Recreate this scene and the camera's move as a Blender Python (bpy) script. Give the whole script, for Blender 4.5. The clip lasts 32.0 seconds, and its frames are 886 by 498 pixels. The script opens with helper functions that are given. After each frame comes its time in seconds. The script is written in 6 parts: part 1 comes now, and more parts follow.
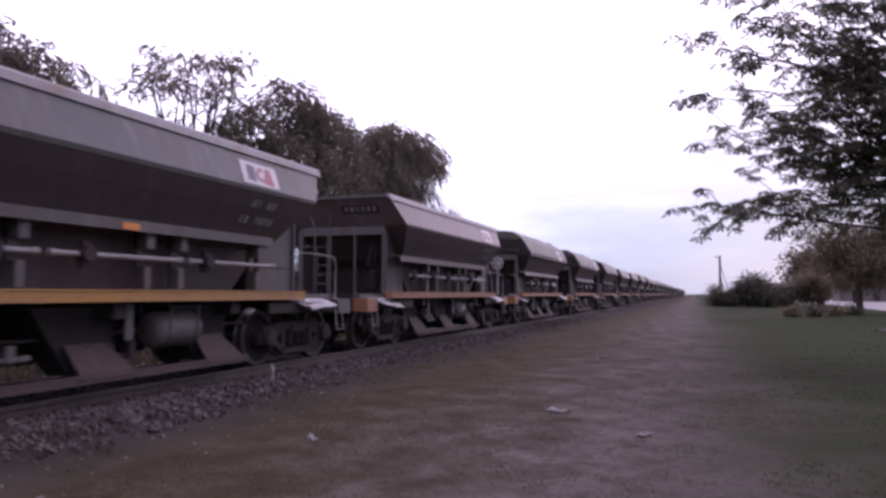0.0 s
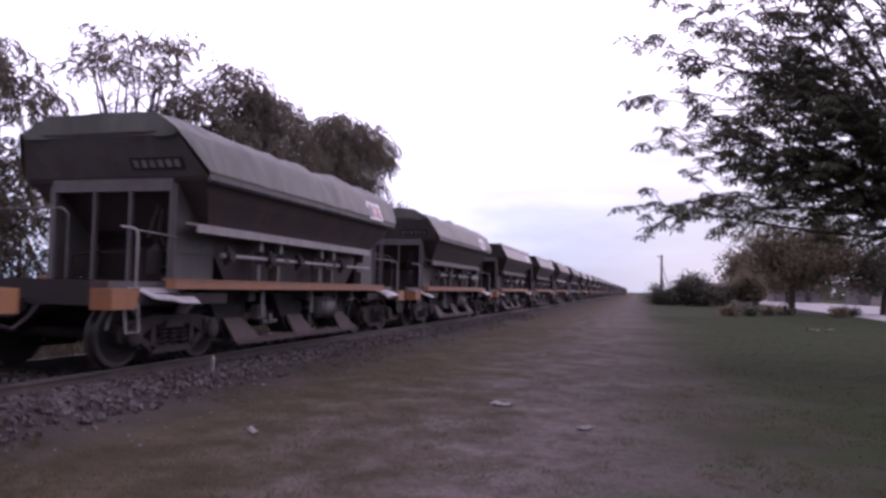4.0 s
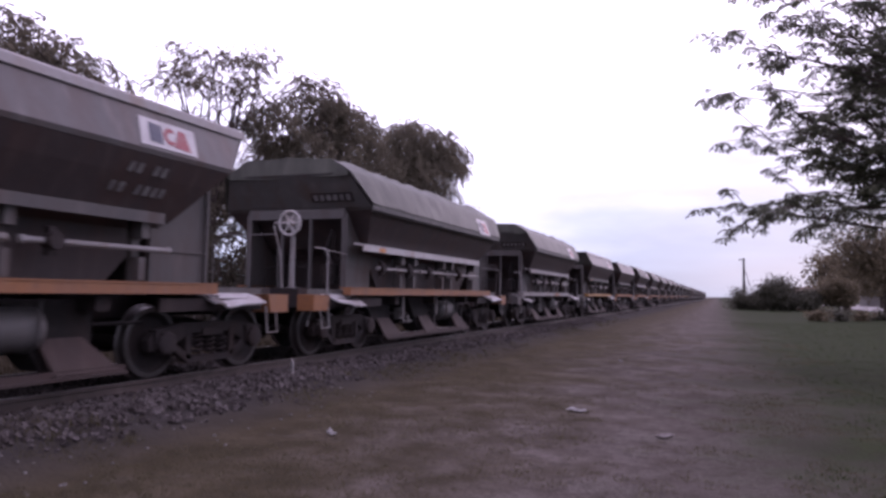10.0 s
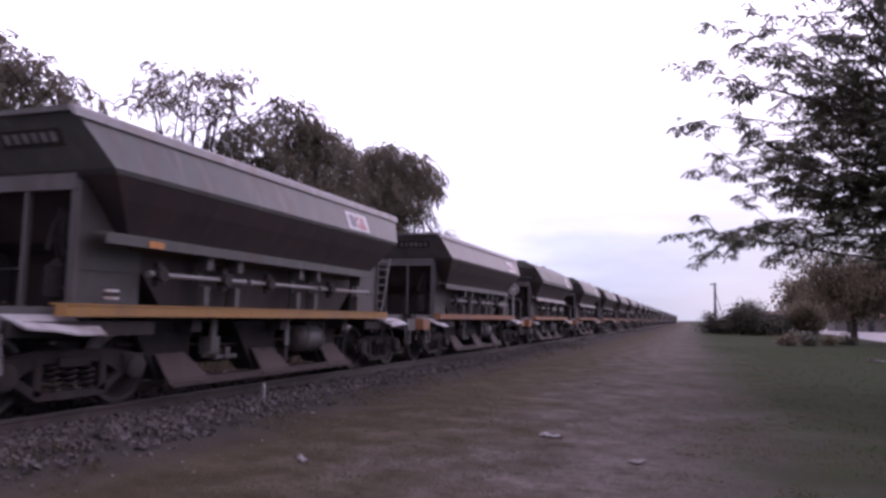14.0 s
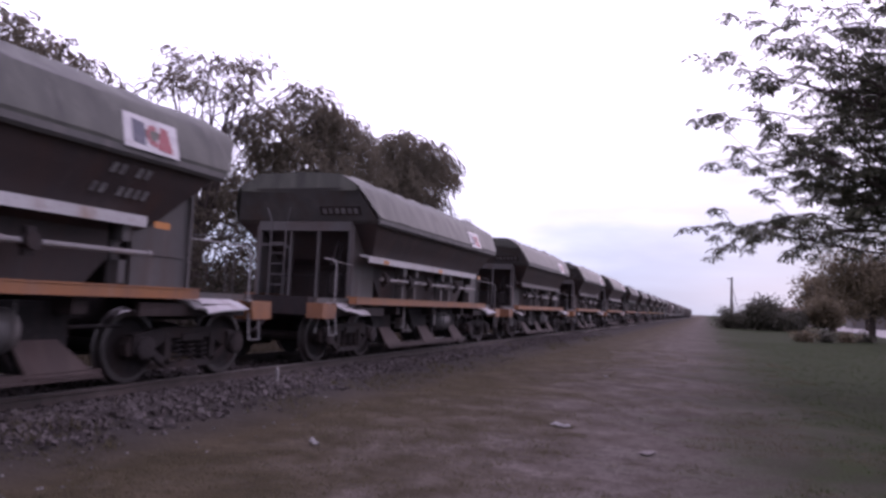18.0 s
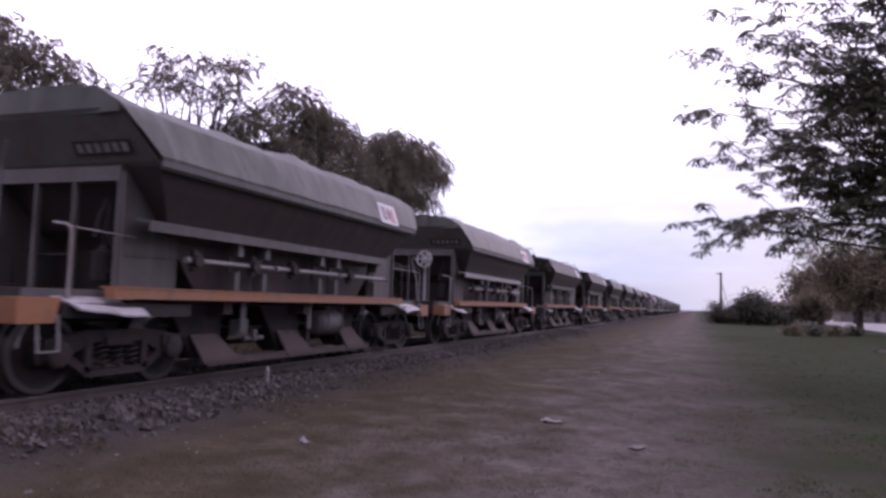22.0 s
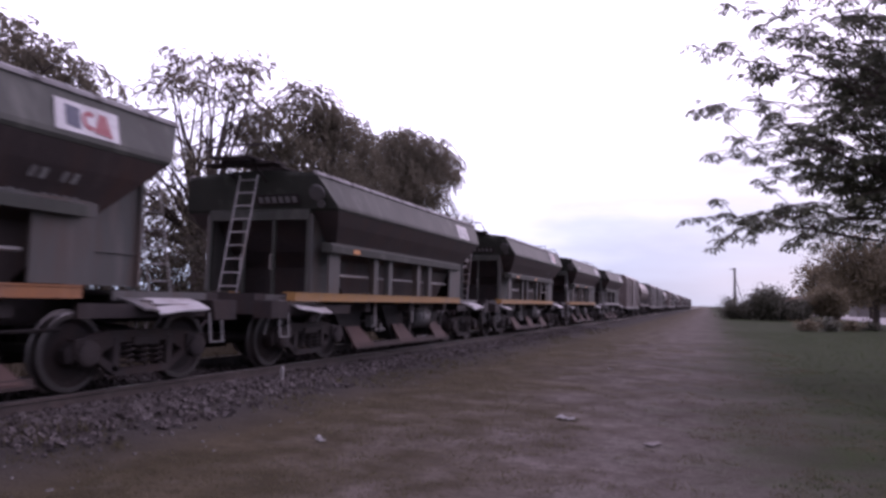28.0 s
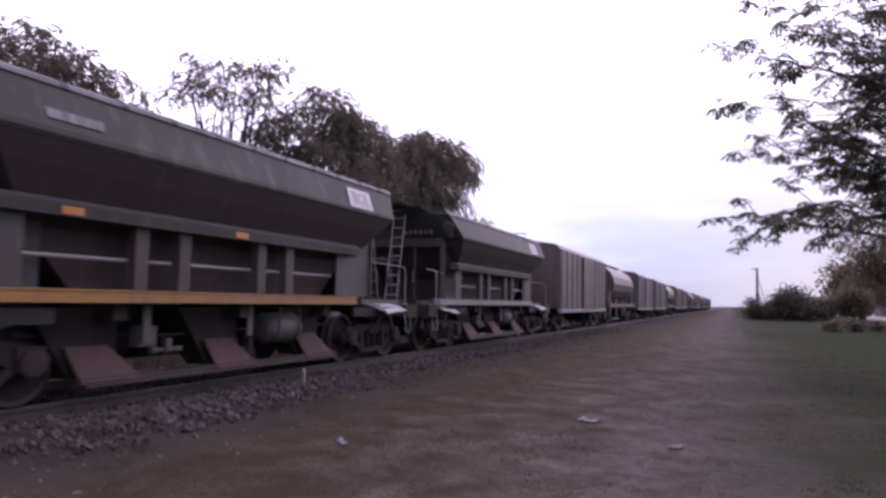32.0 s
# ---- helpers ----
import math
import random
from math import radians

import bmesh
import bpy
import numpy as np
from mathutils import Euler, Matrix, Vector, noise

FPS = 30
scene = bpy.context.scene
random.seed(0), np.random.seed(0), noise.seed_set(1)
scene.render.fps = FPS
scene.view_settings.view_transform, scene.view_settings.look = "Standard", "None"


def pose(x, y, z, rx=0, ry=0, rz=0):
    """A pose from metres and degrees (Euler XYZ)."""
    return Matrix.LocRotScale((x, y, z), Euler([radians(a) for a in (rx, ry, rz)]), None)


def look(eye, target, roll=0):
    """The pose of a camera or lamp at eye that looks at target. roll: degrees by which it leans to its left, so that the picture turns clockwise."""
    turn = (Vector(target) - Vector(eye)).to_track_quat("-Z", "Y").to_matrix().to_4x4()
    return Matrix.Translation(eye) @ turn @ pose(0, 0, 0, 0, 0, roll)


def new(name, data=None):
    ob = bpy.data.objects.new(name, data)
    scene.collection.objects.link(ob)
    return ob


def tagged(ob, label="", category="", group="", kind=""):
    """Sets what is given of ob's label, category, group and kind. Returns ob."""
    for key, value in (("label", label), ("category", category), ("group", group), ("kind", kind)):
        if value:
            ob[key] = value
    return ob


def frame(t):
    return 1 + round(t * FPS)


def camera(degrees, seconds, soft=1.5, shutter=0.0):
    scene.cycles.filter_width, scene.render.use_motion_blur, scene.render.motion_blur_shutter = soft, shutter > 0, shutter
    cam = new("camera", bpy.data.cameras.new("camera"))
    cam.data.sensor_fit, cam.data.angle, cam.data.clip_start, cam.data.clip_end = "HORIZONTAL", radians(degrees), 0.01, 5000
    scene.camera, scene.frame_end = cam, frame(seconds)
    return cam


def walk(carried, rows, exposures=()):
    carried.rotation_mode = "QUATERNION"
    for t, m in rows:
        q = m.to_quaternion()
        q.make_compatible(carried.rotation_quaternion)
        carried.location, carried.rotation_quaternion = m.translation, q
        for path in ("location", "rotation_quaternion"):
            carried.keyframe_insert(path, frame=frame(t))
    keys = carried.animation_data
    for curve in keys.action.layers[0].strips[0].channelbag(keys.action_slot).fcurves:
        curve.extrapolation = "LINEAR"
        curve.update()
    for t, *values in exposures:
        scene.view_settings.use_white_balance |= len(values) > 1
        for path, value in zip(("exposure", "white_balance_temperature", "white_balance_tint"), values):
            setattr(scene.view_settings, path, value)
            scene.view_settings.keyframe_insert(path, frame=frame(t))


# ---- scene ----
cam = camera(63.6, 32.0, soft=3.0, shutter=0.25)
PATH = [
    (0, pose(-0.006, -0.012, 1.515, 93.544, -0.185, 19.382)),
    (0.5, pose(-0.004, 0.007, 1.513, 93.031, 0.227, 18.636)),
    (1, pose(0.009, 0.008, 1.518, 93.087, 0.492, 18.258)),
    (1.5, pose(0.003, 0.012, 1.517, 93.307, 0.313, 18.305)),
    (2, pose(-0.001, 0.012, 1.516, 93.487, 0.205, 17.527)),
    (2.5, pose(-0.004, 0.012, 1.505, 93.585, -0.194, 18.365)),
    (3, pose(-0.011, 0.029, 1.504, 93.606, -1.118, 16.062)),
    (3.5, pose(-0.013, 0.034, 1.496, 93.121, -1.300, 14.690)),
    (5.5, pose(0.001, 0.024, 1.493, 93.453, -0.762, 18.093)),
    (6, pose(0.005, 0.019, 1.500, 93.031, -0.724, 18.270)),
    (6.5, pose(0.006, 0.021, 1.498, 92.630, -0.708, 18.795)),
    (7, pose(0.022, 0.006, 1.498, 92.409, -0.863, 18.696)),
    (7.5, pose(0.017, 0.024, 1.493, 92.280, -0.585, 19.241)),
    (8, pose(0.007, 0.017, 1.500, 92.266, -1.175, 19.060)),
    (8.5, pose(0.001, 0.004, 1.504, 92.404, -1.092, 19.653)),
    (9, pose(-0.007, 0.020, 1.499, 92.824, -1.252, 20.019)),
    (9.5, pose(-0.011, 0.010, 1.497, 93.176, -0.938, 20.753)),
    (10, pose(-0.019, 0.009, 1.491, 93.436, -1.071, 20.988)),
    (10.5, pose(-0.025, 0.014, 1.493, 93.376, -0.449, 20.862)),
    (11, pose(-0.010, 0.011, 1.496, 93.188, -0.571, 21.228)),
    (11.5, pose(-0.010, 0.018, 1.504, 93.074, -0.723, 20.758)),
    (12, pose(-0.018, 0.022, 1.519, 93.753, -0.365, 20.213)),
    (12.5, pose(-0.015, 0.005, 1.516, 94.442, -1.026, 19.635)),
    (13, pose(-0.016, -0.007, 1.519, 94.868, -1.238, 19.676)),
    (13.5, pose(-0.009, 0.006, 1.515, 95.210, -1.174, 19.495)),
    (14, pose(-0.014, 0.011, 1.513, 95.272, -1.350, 18.961)),
    (14.5, pose(0.002, -0.001, 1.504, 94.945, -0.716, 19.676)),
    (15, pose(0.002, 0.011, 1.506, 94.362, -0.928, 19.678)),
    (15.5, pose(0.011, -0.001, 1.509, 94.004, -0.906, 20.138)),
    (17.5, pose(0.012, 0.006, 1.497, 94.293, -2.007, 20.055)),
    (18, pose(0.003, 0.008, 1.497, 94.349, -2.568, 20.106)),
    (18.5, pose(0.006, 0.000, 1.493, 94.431, -2.483, 20.099)),
    (19, pose(0.014, 0.006, 1.498, 94.050, -2.704, 18.959)),
    (19.5, pose(0.007, 0.008, 1.488, 93.990, -2.765, 19.438)),
    (20, pose(0.017, 0.011, 1.491, 94.060, -2.420, 19.802)),
    (20.5, pose(0.015, 0.001, 1.491, 94.154, -2.459, 20.277)),
    (21, pose(0.018, -0.003, 1.487, 94.254, -2.306, 20.011)),
    (21.5, pose(0.021, -0.007, 1.495, 94.190, -2.111, 19.820)),
    (22, pose(0.023, 0.008, 1.489, 94.246, -1.885, 19.391)),
    (22.5, pose(0.014, -0.003, 1.494, 94.222, -1.890, 19.419)),
    (23, pose(0.017, -0.001, 1.496, 94.204, -1.955, 19.385)),
    (23.5, pose(0.022, -0.012, 1.493, 94.346, -1.809, 19.968)),
    (24, pose(0.012, -0.012, 1.494, 94.344, -1.688, 19.816)),
    (24.5, pose(0.013, -0.004, 1.497, 94.289, -1.478, 19.931)),
    (26.5, pose(0.017, -0.014, 1.499, 94.281, -1.343, 21.460)),
    (27, pose(0.016, -0.014, 1.493, 94.362, -0.544, 21.599)),
    (27.5, pose(0.017, -0.020, 1.499, 94.222, -0.967, 21.041)),
    (28, pose(0.016, -0.017, 1.494, 94.027, -1.478, 20.363)),
    (28.5, pose(0.022, -0.013, 1.494, 93.828, -1.633, 20.363)),
    (29, pose(0.010, -0.016, 1.486, 94.119, -1.799, 19.112)),
    (29.5, pose(0.012, -0.002, 1.483, 94.458, -1.878, 18.962)),
    (30, pose(0.001, -0.033, 1.486, 94.666, -2.343, 17.919)),
    (30.5, pose(-0.002, -0.005, 1.485, 94.762, -1.990, 18.703)),
    (31, pose(0.004, -0.016, 1.495, 94.468, -1.835, 19.899)),
    (31.5, pose(-0.005, -0.015, 1.490, 94.352, -1.780, 20.161)),
    (32, pose(-0.003, -0.016, 1.496, 94.158, -1.144, 21.889)),
]
walk(cam, PATH, [(0.0, 0.43, 6100, 54), (32.0, 0.43, 6100, 54)])

# ---- light ----
SUN_AZ, SUN_EL = radians(9), radians(17)   # low in the sky ahead, a little right of the track, behind cloud
sun_way = Vector((math.sin(SUN_AZ) * math.cos(SUN_EL), math.cos(SUN_AZ) * math.cos(SUN_EL), math.sin(SUN_EL)))
world = bpy.data.worlds.new("overcast_evening")
scene.world = world
world.use_nodes = True


def build_world():
    nt = world.node_tree
    n, l = nt.nodes, nt.links
    bg = n["Background"]
    sky = n.new("ShaderNodeTexSky")
    sky.sky_type, sky.sun_disc = "NISHITA", False
    sky.sun_elevation, sky.sun_rotation = SUN_EL, SUN_AZ
    sky.air_density, sky.dust_density = 1.0, 2.0
    tc = n.new("ShaderNodeTexCoord")
    sep = n.new("ShaderNodeSeparateXYZ")
    l.new(tc.outputs["Generated"], sep.inputs[0])
    ramp = n.new("ShaderNodeValToRGB")
    # the edge of the low bank of cloud is ragged
    wm = n.new("ShaderNodeMapping")
    wm.inputs["Scale"].default_value = (2.2, 2.2, 9)
    wm.inputs["Rotation"].default_value = (0.0, 0.10, 0.0)
    l.new(tc.outputs["Generated"], wm.inputs[0])
    wisp = n.new("ShaderNodeTexNoise")
    wisp.inputs["Scale"].default_value, wisp.inputs["Detail"].default_value = 1.9, 7
    l.new(wm.outputs[0], wisp.inputs[0])
    lift = n.new("ShaderNodeMath")
    lift.operation = "MULTIPLY_ADD"
    l.new(wisp.outputs["Fac"], lift.inputs[0])
    lift.inputs[1].default_value, lift.inputs[2].default_value = 0.20, -0.10
    away = n.new("ShaderNodeMapRange")          # the bank thins out towards the trees
    away.interpolation_type = "SMOOTHSTEP"
    away.inputs["From Min"].default_value, away.inputs["From Max"].default_value = 0.10, -0.42
    away.inputs["To Min"].default_value, away.inputs["To Max"].default_value = 0.0, 0.13
    l.new(sep.outputs["X"], away.inputs[0])
    up1 = n.new("ShaderNodeMath")
    l.new(lift.outputs[0], up1.inputs[0])
    l.new(away.outputs[0], up1.inputs[1])
    height = n.new("ShaderNodeMath")
    l.new(up1.outputs[0], height.inputs[0])
    l.new(sep.outputs["Z"], height.inputs[1])
    l.new(height.outputs[0], ramp.inputs[0])
    cr = ramp.color_ramp
    cr.elements[0].position, cr.elements[0].color = 0.0, (0.28, 0.405, 0.435, 1)
    cr.elements[1].position, cr.elements[1].color = 1.0, (1.38, 1.46, 1.58, 1)
    for p, c in ((0.05, (0.25, 0.38, 0.42)), (0.10, (0.275, 0.41, 0.45)), (0.15, (0.37, 0.51, 0.545)), (0.20, (0.54, 0.665, 0.68)), (0.27, (0.82, 0.95, 0.96)), (0.36, (1.05, 1.17, 1.18)), (0.6, (1.24, 1.30, 1.37))):
        e = cr.elements.new(p)
        e.color = (*c, 1)
    # long flat cloud banks
    mp = n.new("ShaderNodeMapping")
    mp.inputs["Scale"].default_value = (1.6, 1.6, 11)
    l.new(tc.outputs["Generated"], mp.inputs[0])
    noi = n.new("ShaderNodeTexNoise")
    noi.inputs["Scale"].default_value, noi.inputs["Detail"].default_value = 2.2, 6
    l.new(mp.outputs[0], noi.inputs[0])
    mr = n.new("ShaderNodeMapRange")
    mr.inputs["From Min"].default_value, mr.inputs["From Max"].default_value = 0.35, 0.68
    mr.inputs["To Min"].default_value, mr.inputs["To Max"].default_value = 0.94, 1.12
    l.new(noi.outputs["Fac"], mr.inputs[0])
    # brighter veil round the hidden sun
    dot = n.new("ShaderNodeVectorMath")
    dot.operation = "DOT_PRODUCT"
    l.new(tc.outputs["Generated"], dot.inputs[0])
    dot.inputs[1].default_value = sun_way
    glow = n.new("ShaderNodeMapRange")
    glow.interpolation_type = "LINEAR"
    glow.inputs["From Min"].default_value, glow.inputs["From Max"].default_value = -1.0, 1.0
    glow.inputs["To Min"].default_value, glow.inputs["To Max"].default_value = 0.62, 1.12
    l.new(dot.outputs["Value"], glow.inputs[0])
    m1 = n.new("ShaderNodeMath")
    m1.operation = "MULTIPLY"
    l.new(mr.outputs[0], m1.inputs[0])
    l.new(glow.outputs[0], m1.inputs[1])
    mul = n.new("ShaderNodeVectorMath")
    mul.operation = "SCALE"
    l.new(ramp.outputs[0], mul.inputs[0])
    l.new(m1.outputs[0], mul.inputs["Scale"])
    add = n.new("ShaderNodeMix")
    add.data_type = "RGBA"
    add.blend_type = "ADD"
    add.inputs["Factor"].default_value = 0.004
    l.new(mul.outputs[0], add.inputs["A"])
    l.new(sky.outputs[0], add.inputs["B"])
    l.new(add.outputs["Result"], bg.inputs[0])
    bg.inputs[1].default_value = 1.0


build_world()
sun = new("sun", bpy.data.lights.new("sun", "SUN"))
sun.data.energy, sun.data.angle, sun.data.color = 0.5, radians(25), (1.0, 0.95, 0.88)
sun.matrix_world = look(sun_way * 50, (0, 0, 0))


# ---- materials ----
def material(name, rough=0.7, metal=0.0, gloss=0.3):
    m = bpy.data.materials.new(name)
    m.use_nodes = True
    b = m.node_tree.nodes["Principled BSDF"]
    b.inputs["Roughness"].default_value, b.inputs["Metallic"].default_value = rough, metal
    b.inputs["Specular IOR Level"].default_value = gloss
    return m, m.node_tree.nodes, m.node_tree.links, b


def noise_fac(n, l, coord, scale, lo, hi, detail=5, stretch=None):
    vec = coord
    if stretch:
        mp = n.new("ShaderNodeMapping")
        mp.inputs["Scale"].default_value = stretch
        l.new(coord, mp.inputs[0])
        vec = mp.outputs[0]
    t = n.new("ShaderNodeTexNoise")
    t.inputs["Scale"].default_value, t.inputs["Detail"].default_value = scale, detail
    l.new(vec, t.inputs[0])
    r = n.new("ShaderNodeMapRange")
    r.inputs["From Min"].default_value, r.inputs["From Max"].default_value = lo, hi
    l.new(t.outputs["Fac"], r.inputs[0])
    return r.outputs[0], t.outputs["Fac"]


def mixed(n, l, fac, a, b):
    x = n.new("ShaderNodeMix")
    x.data_type = "RGBA"
    for s, v in (("A", a), ("B", b)):
        if isinstance(v, tuple):
            x.inputs[s].default_value = (*v, 1)
        else:
            l.new(v, x.inputs[s])
    if isinstance(fac, float):
        x.inputs["Factor"].default_value = fac
    else:
        l.new(fac, x.inputs["Factor"])
    return x.outputs["Result"]


def bumped(n, l, b, height, strength=0.3, dist=0.02):
    bp = n.new("ShaderNodeBump")
    bp.inputs["Strength"].default_value, bp.inputs["Distance"].default_value = strength, dist
    l.new(height, bp.inputs["Height"])
    l.new(bp.outputs[0], b.inputs["Normal"])


def paint(name, colour, wear=(0.06, 0.035, 0.025), amount=0.5, rough=0.6, dust=(0.12, 0.10, 0.09), gloss=0.4):
    """Old paint on steel: rust that runs down in streaks, patches of dust, a tone of its own on every piece."""
    m, n, l, b = material(name, rough, 0.0, gloss)
    tc = n.new("ShaderNodeTexCoord")
    oi = n.new("ShaderNodeObjectInfo")
    off = n.new("ShaderNodeVectorMath")
    off.operation = "ADD"
    l.new(tc.outputs["Object"], off.inputs[0])
    sc = n.new("ShaderNodeMath")
    sc.operation = "MULTIPLY"
    sc.inputs[1].default_value = 40
    l.new(oi.outputs["Random"], sc.inputs[0])
    l.new(sc.outputs[0], off.inputs[1])
    co = off.outputs[0]
    f1, _ = noise_fac(n, l, co, 2.2, 0.62 - 0.3 * amount, 0.78, 6, (1, 1.3, 0.35))
    f2, raw = noise_fac(n, l, co, 14, 0.5, 0.8, 6)
    f3, _ = noise_fac(n, l, co, 0.7, 0.35, 0.7, 3)
    c1 = mixed(n, l, f3, colour, tuple(0.75 * c + 0.25 * d for c, d in zip(colour, dust)))
    c2 = mixed(n, l, f1, c1, wear)
    half = n.new("ShaderNodeMath")
    half.operation = "MULTIPLY"
    half.inputs[1].default_value = 0.5
    l.new(f2, half.inputs[0])
    c3 = mixed(n, l, half.outputs[0], c2, tuple(0.6 * w + 0.02 for w in wear))
    # pale runs and scuffs where rain has washed dust down
    f4, _ = noise_fac(n, l, co, 3.4, 0.54, 0.74, 7, (1, 1.5, 0.22))
    some = n.new("ShaderNodeMath")
    some.operation = "MULTIPLY"
    some.inputs[1].default_value = 0.5
    l.new(f4, some.inputs[0])
    c4 = mixed(n, l, some.outputs[0], c3, tuple(min(0.5, 0.5 * c + 0.75 * d) for c, d in zip(colour, dust)))
    l.new(c4, b.inputs["Base Color"])
    bumped(n, l, b, raw, 0.2, 0.01)
    return m


def two_tone(name, a, b_, scale, rough=0.9, lo=0.35, hi=0.65, bump=0.4, dist=0.02, fine=6.0, fixed=False):
    """Two tones in patches; fixed: the patches lie still in the world, across many small pieces."""
    m, n, l, b = material(name, rough, 0.0, 0.15)
    at = n.new("ShaderNodeNewGeometry").outputs["Position"] if fixed else n.new("ShaderNodeTexCoord").outputs["Object"]
    f1, _ = noise_fac(n, l, at, scale, lo, hi)
    f2, raw = noise_fac(n, l, at, scale * fine, 0.3, 0.7)
    c = mixed(n, l, f1, a, b_)
    dk = mixed(n, l, f2, tuple(0.7 * v for v in a), c)
    l.new(dk, b.inputs["Base Color"])
    bumped(n, l, b, raw, bump, dist)
    return m


def leaf_material(name, a, b_, rough=0.6, through_=0.25, gloss=0.15):
    """Leaves: each with a tone of its own, and some light through them."""
    m, n, l, b = material(name, rough, 0.0, gloss)
    g = n.new("ShaderNodeNewGeometry")
    c = mixed(n, l, g.outputs["Random Per Island"], a, b_)
    l.new(c, b.inputs["Base Color"])
    tr = n.new("ShaderNodeBsdfTranslucent")
    l.new(c, tr.inputs[0])
    mx = n.new("ShaderNodeMixShader")
    mx.inputs[0].default_value = through_
    l.new(b.outputs[0], mx.inputs[1])
    l.new(tr.outputs[0], mx.inputs[2])
    l.new(mx.outputs[0], n["Material Output"].inputs[0])
    return m


GREY = paint("weathered_grey_paint", (0.056, 0.053, 0.051), (0.055, 0.032, 0.025), amount=0.5)
DARKGREY = paint("dark_grey_paint", (0.060, 0.058, 0.056), amount=0.45, dust=(0.10, 0.09, 0.08))
GREENGREY = paint("green_grey_paint", (0.046, 0.051, 0.045), (0.055, 0.034, 0.025), amount=0.45)
# darker than the band above: the down-facing slope's shade is put into this colour
HOPPER = paint("shaded_hopper_paint", (0.034, 0.025, 0.025), (0.055, 0.030, 0.024), 0.6, dust=(0.07, 0.052, 0.047))
COVERED = paint("dull_dark_paint", (0.027, 0.029, 0.024), (0.038, 0.036, 0.030), 0.5, 0.7, (0.125, 0.125, 0.105), 0.2)
FRAMING = paint("dull_green_grey_paint", (0.036, 0.039, 0.036), amount=0.5)
BEAM = paint("worn_grey_beam", (0.066, 0.063, 0.061), (0.055, 0.034, 0.027), amount=0.45)
BROWN = paint("brown_red_paint", (0.07, 0.05, 0.046), amount=0.4)
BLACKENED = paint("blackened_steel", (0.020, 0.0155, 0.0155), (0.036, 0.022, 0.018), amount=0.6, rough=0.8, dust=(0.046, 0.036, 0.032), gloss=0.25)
RUST = paint("rusted_steel", (0.034, 0.021, 0.018), (0.046, 0.026, 0.021), 0.5, 0.85, (0.08, 0.06, 0.052))
SOOT = paint("soot_black_steel", (0.012, 0.010, 0.010), (0.03, 0.02, 0.017), 0.4, 0.8, (0.03, 0.025, 0.022), 0.2)
RUST_RED = paint("red_rusted_steel", (0.060, 0.028, 0.022), (0.035, 0.021, 0.018), 0.6, 0.85, (0.09, 0.06, 0.05))
ORANGE = paint("orange_paint", (0.235, 0.092, 0.03), (0.15, 0.07, 0.042), 0.35, 0.6)
YELLOW = paint("yellow_paint", (0.28, 0.135, 0.025), (0.17, 0.09, 0.045), 0.3, 0.6)
WHITE = paint("dirty_white_paint", (0.42, 0.41, 0.40), (0.25, 0.17, 0.12), 0.3, 0.6)
PALE = paint("pale_grey_paint", (0.22, 0.21, 0.205), (0.17, 0.12, 0.09), 0.35, 0.6)
CHALK = paint("faded_white_marking", (0.17, 0.165, 0.16), (0.06, 0.05, 0.05), 0.6, 0.7)
# paler than the platform: light caught by the bent plates is put into the colour
FLAP = paint("lit_pale_plate", (0.33, 0.32, 0.315), (0.14, 0.11, 0.10), 0.5, 0.6)
SIGN_WHITE = paint("sign_white", (0.40, 0.39, 0.385), (0.25, 0.24, 0.23), 0.35, 0.6)
SIGN_FADED = paint("faded_mark", (0.22, 0.22, 0.23), (0.33, 0.32, 0.31), 0.4, 0.6)
SIGN_BLUE = paint("sign_blue", (0.012, 0.019, 0.045), (0.09, 0.09, 0.11), 0.12, 0.55)
SIGN_GREY = paint("sign_grey", (0.050, 0.055, 0.055), (0.15, 0.15, 0.15), 0.2, 0.55)
SIGN_RED = paint("sign_red", (0.20, 0.018, 0.024), (0.24, 0.11, 0.10), 0.15, 0.55)
AMBER = paint("amber_reflector", (0.55, 0.20, 0.03), (0.25, 0.1, 0.05), 0.2, 0.4)
TARP = paint("grey_tarpaulin", (0.058, 0.060, 0.048), (0.030, 0.031, 0.026), 0.7, 0.65, (0.108, 0.108, 0.088), 0.25)
HEM = paint("tarpaulin_hem", (0.066, 0.065, 0.06), (0.045, 0.045, 0.043), 0.5, 0.8)
TYRE = material("bright_wheel_steel", 0.4, 0.8)[0]
TYRE.node_tree.nodes["Principled BSDF"].inputs["Base Color"].default_value = (0.10, 0.088, 0.084, 1)
RAIL = paint("rail_steel", (0.06, 0.04, 0.034), (0.04, 0.028, 0.024), 0.6, 0.6)
RAIL_HEAD = material("rail_head", 0.3, 0.9)[0]
RAIL_HEAD.node_tree.nodes["Principled BSDF"].inputs["Base Color"].default_value = (0.28, 0.25, 0.24, 1)
PALE_STONE = two_tone("pale_stone", (0.10, 0.09, 0.083), (0.18, 0.165, 0.155), 5)
TIMBER = two_tone("weathered_timber", (0.05, 0.04, 0.035), (0.09, 0.075, 0.065), 3)
STONE = two_tone("ballast_stone", (0.052, 0.042, 0.039), (0.150, 0.130, 0.125), 5, lo=0.40, hi=0.66, fixed=True)
GRAIN = two_tone("load_of_stone", (0.10, 0.09, 0.08), (0.16, 0.145, 0.13), 4)
BARK = two_tone("bark", (0.045, 0.035, 0.03), (0.10, 0.08, 0.065), 4, bump=0.8, dist=0.03)
WILLOW = leaf_material("willow_leaves", (0.078, 0.068, 0.05), (0.17, 0.148, 0.105), through_=0.5)
